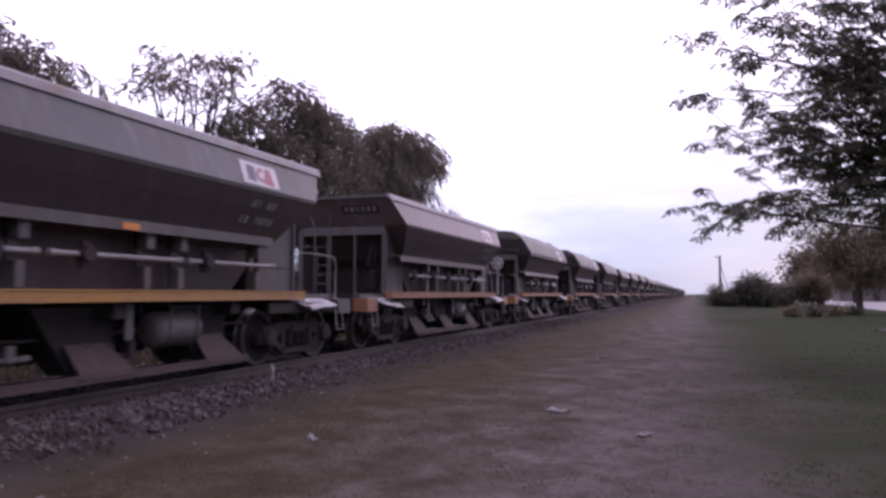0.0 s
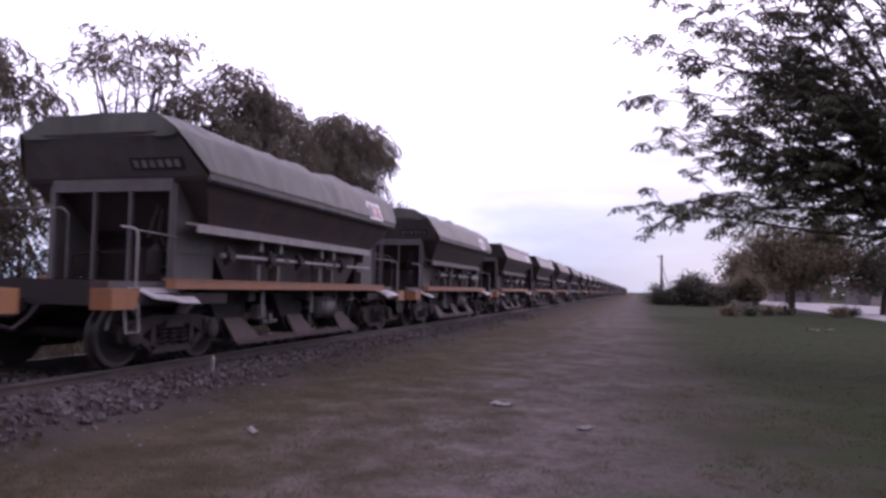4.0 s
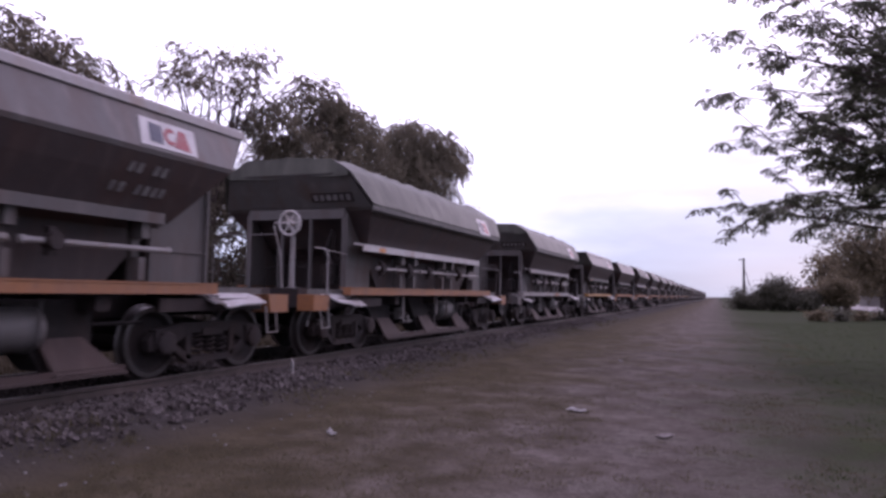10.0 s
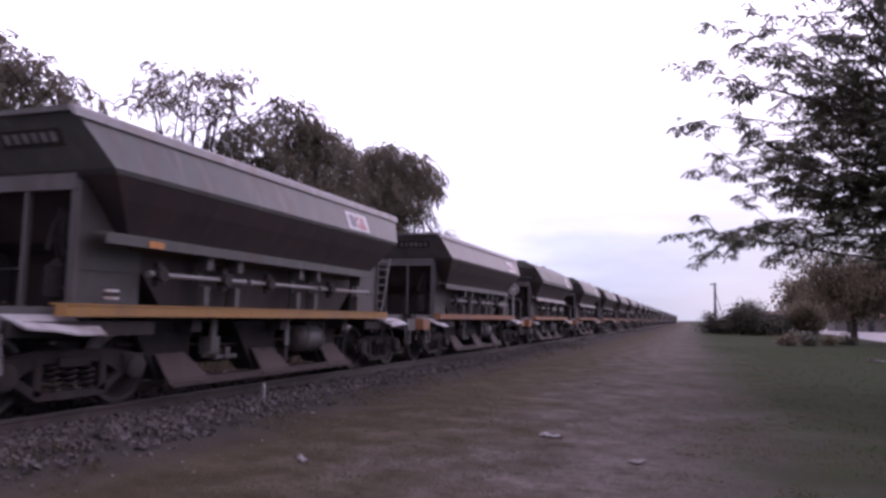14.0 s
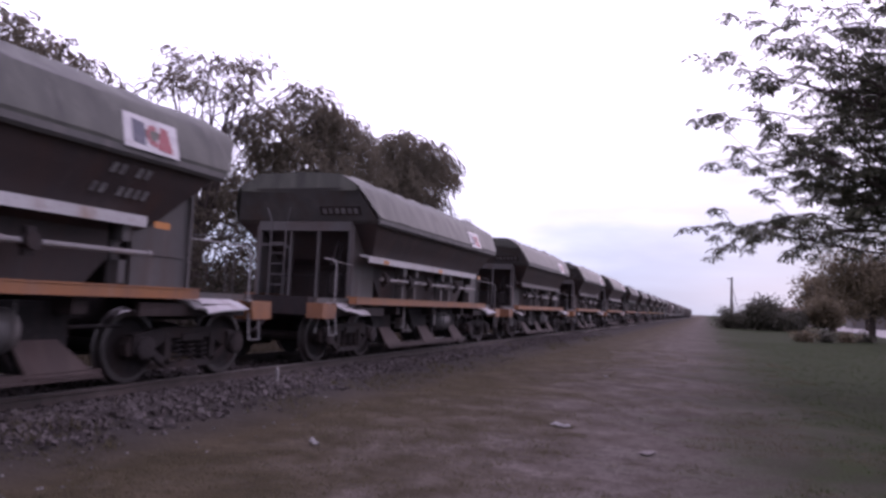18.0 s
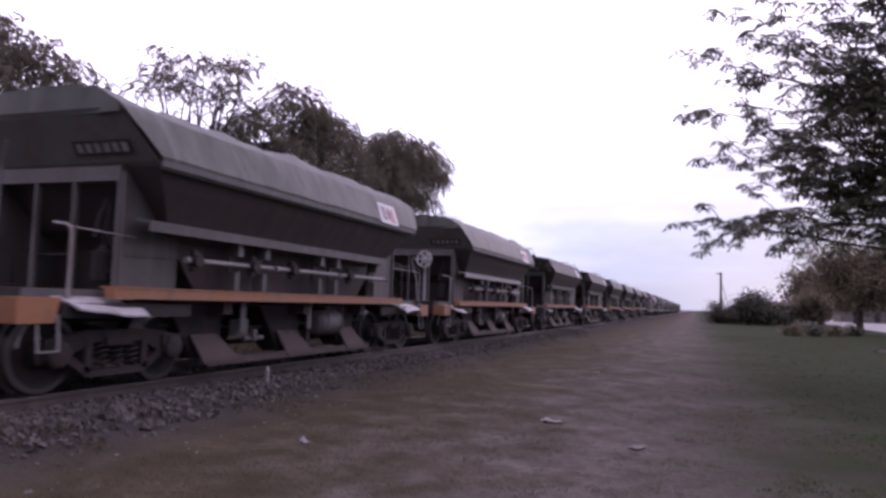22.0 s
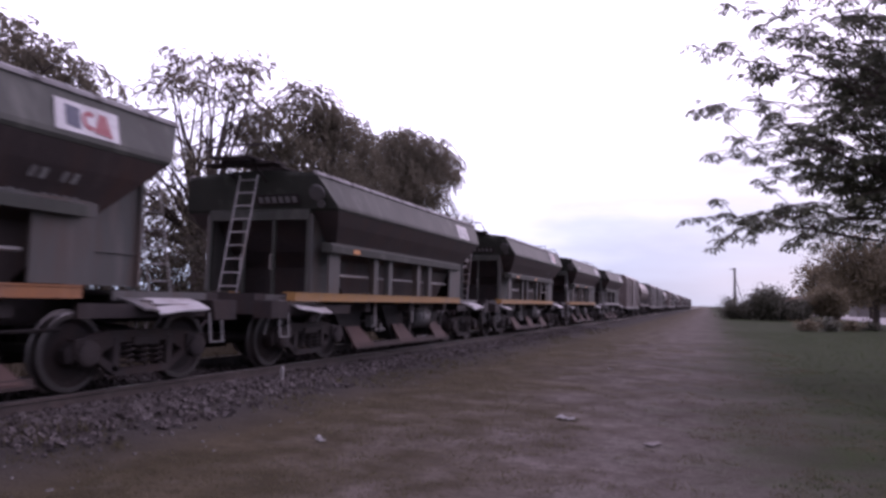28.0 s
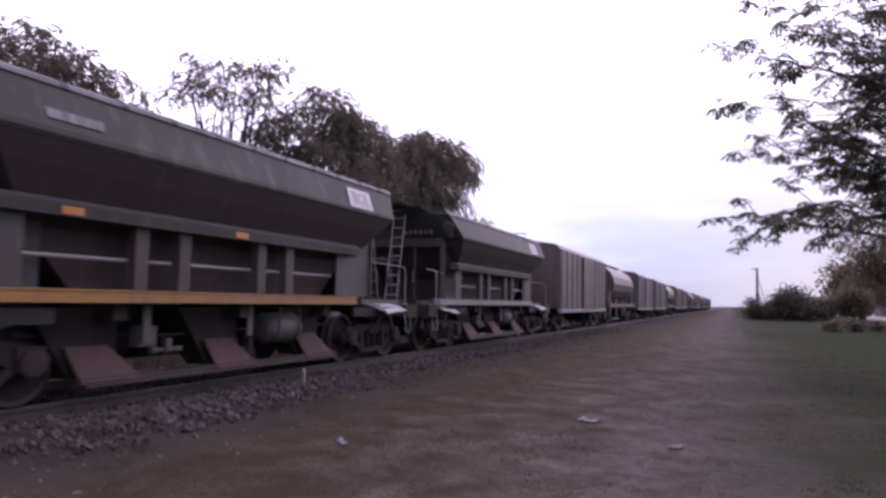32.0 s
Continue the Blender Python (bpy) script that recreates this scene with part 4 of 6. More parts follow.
def belt_mesh(bm):
    prism(bm, [(1.20, 2.06), (1.42, 2.03), (1.42, 1.90), (1.39, 1.90), (1.39, 2.00), (1.20, 2.02)], -3.98, 2.95)
    for i in range(9):
        y = -3.7 + i * 0.79
        slab(bm, 1.30, 1.39, y - 0.012, y + 0.012, 1.91, 1.995)


def shaft_mesh(bm):
    tube(bm, [(1.30, -1.02, 1.60), (1.30, 1.02, 1.60)], 0.032, 8)
    for y in (-0.98, 0.98):
        tube(bm, [(1.30, y - 0.03, 1.60), (1.30, y + 0.03, 1.60)], 0.044, 8)


def bracket_mesh(bm):
    slab(bm, 1.15, 1.36, -0.06, 0.06, 1.72, 1.92)
    slab(bm, 1.15, 1.32, -0.05, 0.05, 1.23, 1.5)
    slab(bm, 1.14, 1.20, -0.06, 0.06, 1.22, 1.93)


def crank_mesh(bm):
    slab(bm, 1.26, 1.34, -0.05, 0.05, 1.45, 1.75)
    tube(bm, [(1.25, 0, 1.6), (1.40, 0, 1.6)], 0.09, 10)


def reflector_mesh(bm):
    slab(bm, 1.423, 1.428, -0.13, 0.13, 1.91, 1.99)


SIGN_AT = {11: 1.93, 35: 1.88, 60: 2.05, 73: 2.17, 110: 1.94, 122: 1.66, 159: 1.70, 172: 1.88, 184: 2.15}      # signs that sit farther forward, by wagon


def hopper(y_end, tarp, band, sill, belt, head, gear, label, detailed=True, reflect=0, rear=None):
    w = thing("hopper_wagon", label, "hopper wagon", pose(TRACK, y_end - 4.1, RAIL_TOP), "wagons of the freight train")
    part("hull", shared("hull", hull_mesh, band), w)
    # shade below the band comes partly from the darker colour of these sheets
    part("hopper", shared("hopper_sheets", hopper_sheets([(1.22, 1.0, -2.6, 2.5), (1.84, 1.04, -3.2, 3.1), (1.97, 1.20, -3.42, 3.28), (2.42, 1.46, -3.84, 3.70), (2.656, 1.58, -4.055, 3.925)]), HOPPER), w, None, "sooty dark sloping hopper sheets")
    sets = running_gear(w, sill, head, detailed, rear, sill is PALE)
    if tarp:
        part("tarpaulin", shared(("tarp", tarp), tarp_mesh(tarp), TARP, smooth=True), w, None, "wrinkled grey tarpaulin")
        part("hem", shared("hem", hem_mesh, HEM), w)
        part("hem", shared("hem", hem_mesh, HEM), w, MIRROR)
        if "x" not in gear:
            logo(w, (1.690, 2.68), (1.460, 3.19), SIGN_AT.get(round(y_end), 2.25), 0.86, "f" in gear, "g" in gear)
    else:
        part("load", shared("load", load_mesh, GRAIN), w, None, "load of crushed stone")
        for m in (Matrix.Identity(4), MIRROR):
            part("top_rail", shared("top_rail", top_rail_mesh, PALE), w, m)
            part("end_rail", shared("end_rail", end_rail_mesh, DARKGREY), w, m)
        if "N" not in gear:
            logo(w, (1.6, 2.72), (1.40, 3.14), SIGN_AT.get(round(y_end), 2.35), 1.12 if "f" in gear else 0.92, "f" in gear)
    for m in (Matrix.Identity(4), MIRROR):
        part("crossbeam", shared("crossbeam", crossbeam_mesh, BEAM), w, m)
        for x in (-1.03, -0.30, 0.33, 1.03):
            part("end_post", shared("end_post", end_post_mesh, BEAM), w, m @ pose(x, -4.08, 0))
        part("bulkhead", shared("bulkhead", bay_shade_sheet_mesh, BLACKENED), w, m)
        part("belt", shared("belt", belt_mesh, belt), w, m)
        part("corner_panel", shared("corner_panel", corner_panel_mesh, GREY), w, m)
        part("corner_panel", shared("corner_panel_b", lambda bm: (corner_panel_mesh(bm), bmesh.ops.scale(bm, vec=(1, -1, 1), verts=bm.verts)), GREY), w, m)
        if detailed:
            for y in (-2.16, 0.0, 2.16):
                part("door_shaft", shared("door_shaft", shaft_mesh, PALE), w, m @ pose(0, y, 0))
            for y in (-2.05, -1.35, 0.40, 1.0, 2.72):
                part("door_bracket", shared("door_bracket", bracket_mesh, GREY), w, m @ pose(0, y, 0))
            for y in (-3.0, -1.68, -0.55, 1.5):
                part("crank", shared("crank", crank_mesh, BLACKENED), w, m @ pose(0, y, 0))
    for i in range(reflect):
        part("reflector", shared("reflector", reflector_mesh, AMBER), w, pose(0, -3.2 + i * 3.2, 0))
    if detailed:
        part("bay_gear", shared("bay_gear", bay_gear_mesh, SOOT, smooth=True), w, None, "brake cylinder and pipes under the end sheet")
        part("bay_lever", shared("bay_lever", bay_lever_mesh, SOOT), w, pose(0.62, -4.04, 1.82, 0, 14, 0))
        number_board(w, *((0.85, 0.20) if tarp else (0.57, 0.40)))
    fit_out(w, gear)
    return w, sets


BAR_Y = -3.4          # where a row of painted bars begins


def fit_out(w, gear):
    """What stands on the end platforms: l ladder, v upright ladder, k hooked ladder, L tall ladder, V steep ladder, h hooked rail, d data plate, t painted bars on the band, c painted marks, N or n bright sign with painted marks, b bright sign, f faded sign, g grey sign, o orange patch on the sill, x no sign, w hand brake, r railing at the leading end, R railing at the trailing end."""
    for g in gear:
        if g == "l":
            part("ladder", shared("ladder", lambda bm: ladder_mesh(bm, -0.45, 1.17, 2.66, 0.5, 7, 0.4, -4.95), PALE), w)
        elif g == "L":
            part("ladder", shared("tall_ladder", lambda bm: ladder_mesh(bm, -0.09, 1.15, 3.24, 0.46, 9, 0.36, -5.04), PALE), w, None, "tall pale ladder")
        elif g == "k":
            part("ladder", shared("hooped_ladder", hooped_ladder_mesh, PALE), w, None, "upright pale ladder with wide hooked rails")
        elif g == "t":
            up = Vector((-0.24, 0, 0.46)).normalized()
            out = Vector((up.z, 0, -up.x))
            face = Matrix(((0, up.x, out.x, 0), (1, 0, 0, 0), (0, up.z, out.z, 0), (0, 0, 0, 1)))
            for i in range(8):
                at = Vector((1.515, BAR_Y + i * 0.085, 2.90)) + out * 0.006
                part("chalk_mark", shared("chalk_mark", chalk_mesh, CHALK), w, Matrix.Translation(at) @ face)
        elif g == "o":
            part("orange_patch", shared("orange_patch", lambda bm: slab(bm, 1.43, 1.434, 0.1, 0.75, 1.085, 1.185), ORANGE), w, None, "orange patch of older paint")
        elif g == "d":
            p = part("data_plate", shared("data_plate", data_plate_mesh, BLACKENED), w, pose(0, -3.8, 1.33))
            for dz in (-0.045, 0.04):
                part("plate_line", shared("plate_line", plate_line_mesh, WHITE), p, pose(0, 0, dz))
        elif g == "N":
            logo(w, (1.6, 2.72), (1.385, 3.17), 2.2, 0.92)
            chalk_marks(w, 2.2, ((0.62, 0.1, 6), (0.36, -0.05, 8)))
        elif g == "c":
            chalk_marks(w, 2.2, ((0.40, 0.1, 5), (0.14, -0.05, 7)) if w.name.startswith("covered") else ((0.60, 0.1, 5), (0.34, -0.05, 7)))
        elif g == "n":
            logo(w, (1.6, 2.74), (1.41, 3.20), 1.86, 0.86)
            chalk_marks(w, 1.6, ((0.42, 0.1, 4), (0.16, -0.1, 7)))
        elif g == "v":
            part("ladder", shared("flared_ladder", flared_ladder_mesh, BEAM), w, None, "upright ladder with flared rails")
        elif g == "V":
            part("ladder", shared("steep_ladder", lambda bm: ladder_mesh(bm, -0.02, 1.15, 3.24, 0.40, 9, 0.30, -5.02), PALE), w, None, "steep pale ladder")
        elif g == "h":
            part("handrail", shared("hooked_rail", lambda bm: tube(bm, [(1.36, -5.85, 1.88), (1.36, -5.72, 1.99), (1.36, -5.5, 1.95), (1.37, -5.36, 1.76), (1.38, -5.2, 1.2), (1.38, -5.1, 0.62)], 0.017, 6), WHITE), w, None, "hooked white handrail")
        elif g == "w":
            s = part("hand_brake", shared("brake_stand", brake_stand_mesh, PALE), w)
            part("hand_wheel", shared("hand_wheel", hand_wheel_mesh, WHITE), s)
        elif g == "W":
            s = part("hand_brake", shared("brake_stand_r", lambda bm: (brake_stand_mesh(bm), bmesh.ops.scale(bm, vec=(1, -1, 1), verts=bm.verts)), PALE), w)
            part("hand_wheel", shared("hand_wheel_r", lambda bm: (hand_wheel_mesh(bm), bmesh.ops.scale(bm, vec=(1, -1, 1), verts=bm.verts)), WHITE), s)
        elif g == "r":
            part("railing", shared("railing", railing_mesh, PALE), w, pose(0, 0.28 if abs(w.matrix_basis.translation.y - 180.3) < 1 else 0.12, 0))
            part("railing", shared("far_railing", far_railing_mesh, BEAM), w)
        elif g == "R":
            part("railing", shared("railing_r", lambda bm: (tube(bm, [(1.40, 5.06, 1.06), (1.40, 5.06, 1.74), (1.385, 5.04, 1.82), (1.36, 4.98, 1.845)], 0.015, 6), tube(bm, [(1.36, 4.98, 1.845), (1.24, 4.62, 1.875), (1.10, 4.12, 1.885)], 0.010, 5), slab(bm, 1.36, 1.44, 5.02, 5.10, 1.07, 1.10)), PALE), w)
            part("railing", shared("far_railing", far_railing_mesh, BEAM), w, MIRROR)


# ---- covered hopper with a roof walk ----
def covered_hull_mesh(bm):
    loft(bm, [(2.655, 1.58, -4.03, 3.97), (2.70, 1.60, -4.08, 4.02), (2.76, 1.585, -4.115, 4.05), (3.22, 1.345, -4.385, 4.36), (3.265, 1.29, -4.40, 4.38), (3.33, 0.7, -4.40, 4.38), (3.35, 0.02, -4.40, 4.38)])


def hatch_mesh(bm):
    prism(bm, [(0.72, 3.325), (1.12, 3.283), (1.11, 3.35), (0.74, 3.395)], -0.47, 0.47)


def roof_walk_mesh(bm):
    for x in (-0.3, -0.1, 0.1, 0.3):
        slab(bm, x - 0.08, x + 0.08, -5.05, 5.05, 3.47, 3.50)
    for y in (-4.7, -3.5, -2, 0, 2, 3.5, 4.7):
        slab(bm, -0.42, 0.42, y - 0.03, y + 0.03, 3.43, 3.47)
        if abs(y) < 4.2:
            for x in (-0.36, 0.36):
                slab(bm, x - 0.02, x + 0.02, y - 0.02, y + 0.02, 3.33, 3.45)
    for s in (-1, 1):
        tube(bm, [(0.3, s * 4.85, 3.45), (0.3, s * 4.36, 3.15)], 0.02, 5)
        tube(bm, [(-0.3, s * 4.85, 3.45), (-0.3, s * 4.36, 3.15)], 0.02, 5)
        # cross walk over the end, with a low guard bar
        slab(bm, -0.75, 0.75, s * 4.62 - 0.18, s * 4.62 + 0.18, 3.40, 3.43)
        tube(bm, [(-0.7, s * 4.95, 3.44), (-0.66, s * 4.95, 3.68), (0.66, s * 4.95, 3.68), (0.7, s * 4.6, 3.44)], 0.018, 5)


def disc_mesh(bm):
    n0 = len(bm.verts)
    lathe(bm, [(-0.02, 0.15), (0.02, 0.15), (0.025, 0.11)], 16)
    bm.verts.ensure_lookup_table()
    for v in bm.verts[n0:]:
        v.co = END_PLANE @ Vector((v.co.y + 1.28, v.co.z + 0.27, v.co.x + 0.02))
    # a smaller round lug below it
    n1 = len(bm.verts)
    lathe(bm, [(-0.02, 0.075), (0.02, 0.075), (0.022, 0.05)], 12)
    bm.verts.ensure_lookup_table()
    for v in bm.verts[n1:]:
        v.co = END_PLANE @ Vector((v.co.y + 1.31, v.co.z + 0.06, v.co.x + 0.02))


def side_plate_mesh(bm):
    # side frame with cut openings: end panels, uprights in pairs, top rail
    slab(bm, 1.30, 1.335, -3.86, -3.46, 1.225, 1.95)
    slab(bm, 1.30, 1.335, 2.40, 3.20, 1.225, 1.95)
    for y in (-1.98, -1.28, 0.28, 0.98):
        slab(bm, 1.24, 1.345, y - 0.105, y + 0.105, 1.225, 1.95)
        slab(bm, 1.345, 1.36, y - 0.105, y - 0.085, 1.225, 1.95)
    prism(bm, [(-3.86, 1.95), (3.20, 1.95), (3.20, 2.10), (3.05, 2.12), (-3.70, 2.12), (-3.86, 2.10)], 1.30, 1.345, "x")


def covered_belt_mesh(bm):
    prism(bm, [(1.20, 2.12), (1.43, 2.06), (1.43, 1.94), (1.20, 1.94)], -3.92, 3.0)


def inner_bar_mesh(bm):
    tube(bm, [(1.22, -3.4, 1.55), (1.22, 2.4, 1.55)], 0.025, 6)


def covered_hopper(y_end, band, sill, gear, label, reflect=2, detailed=True):
    w = thing("covered_hopper_wagon", label, "hopper wagon", pose(TRACK, y_end - 4.15, RAIL_TOP), "wagons of the freight train")
    part("hull", shared("covered_hull", covered_hull_mesh, band), w)
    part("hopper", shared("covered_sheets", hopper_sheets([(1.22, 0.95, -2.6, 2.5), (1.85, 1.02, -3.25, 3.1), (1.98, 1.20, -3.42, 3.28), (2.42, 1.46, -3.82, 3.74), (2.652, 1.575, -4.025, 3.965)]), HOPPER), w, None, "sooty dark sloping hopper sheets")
    sets = running_gear(w, sill, BLACKENED, detailed, None, True)
    part("roof_walk", shared("roof_walk", roof_walk_mesh, BLACKENED), w)
    for m in (Matrix.Identity(4), MIRROR):
        for i in range(6):
            part("hatch", shared("hatch", hatch_mesh, DARKGREY), w, m @ pose(0, -3.4 + i * 1.36, 0))
        part("crossbeam", shared("crossbeam_c", crossbeam_mesh, COVERED), w, m)
        part("corner_panel", shared("corner_panel", corner_panel_mesh, FRAMING), w, m)
        part("corner_panel", shared("corner_panel_b", lambda bm: (corner_panel_mesh(bm), bmesh.ops.scale(bm, vec=(1, -1, 1), verts=bm.verts)), FRAMING), w, m)
        for x in (-1.03, -0.30, 0.33, 1.03):
            part("end_post", shared("end_post_dark", end_post_mesh, COVERED), w, m @ pose(x, -4.08, 0))
        part("roof_rail", shared("roof_rail", lambda bm: prism(bm, [(1.27, 3.27), (1.335, 3.225), (1.36, 3.235), (1.345, 3.285), (1.28, 3.32)], -4.41, 4.39), CHALK), w, m, "worn pale roof edge")
        if detailed:
            for i in range(11):
                part("roof_clip", shared("roof_clip", lambda bm: prism(bm, [(1.25, 3.28), (1.345, 3.22), (1.36, 3.245), (1.335, 3.30), (1.26, 3.335)], -0.05, 0.05), BLACKENED), w, m @ pose(0, -3.9 + i * 0.78, 0))
        part("side_frame_plate", shared("side_frame_plate", side_plate_mesh, FRAMING), w, m)
        part("bulkhead", shared("bulkhead", bay_shade_sheet_mesh, BLACKENED), w, m)
        part("belt", shared("covered_belt", covered_belt_mesh, COVERED), w, m)
        if detailed:
            part("inner_bar", shared("inner_bar", inner_bar_mesh, PALE), w, m)
            part("end_disc", shared("end_disc", disc_mesh, BEAM), w, m)
    for i in range(reflect):
        part("reflector", shared("reflector", reflector_mesh, AMBER), w, pose(0.01, -3.0 + i * 2.7, 0.05))
    if "n" not in gear:
        logo(w, (1.6, 2.72), (1.41, 3.14), 2.38, 0.82, "b" not in gear)
    fit_out(w, gear)
    if detailed:
        for x in (-0.30, 0.33):
            part("grab_handle", shared("grab_handle", grab_handle_mesh, PALE), w, pose(x, -4.12, 1.62))
        number_board(w, 0.45, 0.16)
        part("ladder", shared("end_ladder", lambda bm: (ladder_mesh(bm, 0.45, 1.17, 3.24, 0.46, 9, 0.36, -5.0), bmesh.ops.scale(bm, vec=(1, -1, 1), verts=bm.verts)), PALE), w)
    return w, sets


# ---- box wagons and barrel-sided hoppers at the back of the train ----
def box_body_mesh(bm):
    side = [(1.48, 0.98), (1.48, 3.28), (1.25, 3.48), (0.6, 3.58), (0, 3.60)]
    prism(bm, side + [(-x, z) for x, z in side[-2::-1]], -5.4, 5.4)


def box_rib_mesh(bm):
    slab(bm, 1.48, 1.505, -0.035, 0.035, 0.95, 3.30)


def box_door_mesh(bm):
    slab(bm, 1.50, 1.56, -1.05, 1.05, 1.0, 3.2)
    for z in (1.4, 2.0, 2.6):
        slab(bm, 1.56, 1.585, -1.05, 1.05, z - 0.03, z + 0.03)


def box_sill_mesh(bm):
    slab(bm, 1.40, 1.50, -5.45, 5.45, 0.80, 0.96)


def box_ladder_mesh(bm):
    for y in (-0.2, 0.2):
        slab(bm, 1.57, 1.60, y - 0.02, y + 0.02, 0.9, 3.3)
    for i in range(8):
        slab(bm, 1.57, 1.595, -0.2, 0.2, 1.0 + i * 0.3, 1.03 + i * 0.3)


def box_wagon(y_mid, paint_, label):
    w = thing("box_wagon", label, "box wagon", pose(TRACK, y_mid, RAIL_TOP), "wagons of the freight train")
    part("body", shared("box_body", box_body_mesh, paint_), w)
    part("underframe", shared("underframe", underframe_mesh, BLACKENED), w)
    sets = bogie(w, -4.0, False) + bogie(w, 4.0, False, True)
    for m in (Matrix.Identity(4), MIRROR):
        part("sill", shared("box_sill", box_sill_mesh, PALE), w, m)
        part("coupler", shared("coupler", coupler_mesh, BLACKENED), w, m)
        part("door", shared("box_door", box_door_mesh, paint_), w, m)
        part("ladder", shared("box_ladder", box_ladder_mesh, PALE), w, m @ pose(-0.04, 1.45, 0))
        for y in (-5.2, -4.2, -3.2, -2.2, 2.2, 3.2, 4.2, 5.2):
            part("rib", shared("box_rib", box_rib_mesh, paint_), w, m @ pose(0, y, 0))
    return w, sets


def barrel_mesh(bm):
    pts = [(1.35 * math.cos(a) * 1.1, 2.35 + 1.2 * math.sin(a)) for a in (radians(d) for d in range(-40, 221, 20))]
    prism(bm, pts, -4.3, 4.3)


def barrel_hopper(y_mid, paint_, label):
    w = thing("barrel_hopper_wagon", label, "hopper wagon", pose(TRACK, y_mid, RAIL_TOP), "wagons of the freight train")
    part("barrel", shared("barrel", barrel_mesh, paint_, smooth=False), w)
    part("underframe", shared("underframe", underframe_mesh, BLACKENED), w)
    sets = bogie(w, -4.0, False) + bogie(w, 4.0, False, True)
    for m in (Matrix.Identity(4), MIRROR):
        part("sill", shared("barrel_sill", lambda bm: slab(bm, 1.30, 1.45, -5.5, 5.5, 1.0, 1.22), paint_), w, m)
        part("coupler", shared("coupler", coupler_mesh, BLACKENED), w, m)
        part("end_frame", shared("barrel_end", lambda bm: (prism(bm, [(-5.5, 1.2), (-4.3, 1.2), (-4.3, 3.0), (-4.45, 3.0)], 1.2, 1.3, "x"), prism(bm, [(-5.5, 1.2), (-4.3, 1.2), (-4.3, 3.0), (-4.45, 3.0)], -1.3, -1.2, "x"), slab(bm, -1.3, 1.3, -5.5, -5.3, 0.95, 1.22)), BLACKENED), w, m)
        for y in (-2.6, 0, 2.6):
            part("chute", shared("barrel_chute", lambda bm: prism(bm, [(-1.1, 1.5), (1.1, 1.5), (0.35, 0.4), (-0.35, 0.4)], 0.2, 1.0, "x"), BLACKENED), w, m @ pose(0, y, 0))
    part("roof_walk", shared("barrel_walk", lambda bm: slab(bm, -0.45, 0.45, -5.2, 5.2, 3.56, 3.62), BLACKENED), w)
    return w, sets


# ---- the train ----
SPEED = 7.7           # metres a second, towards the camera's side
TRAIN = []


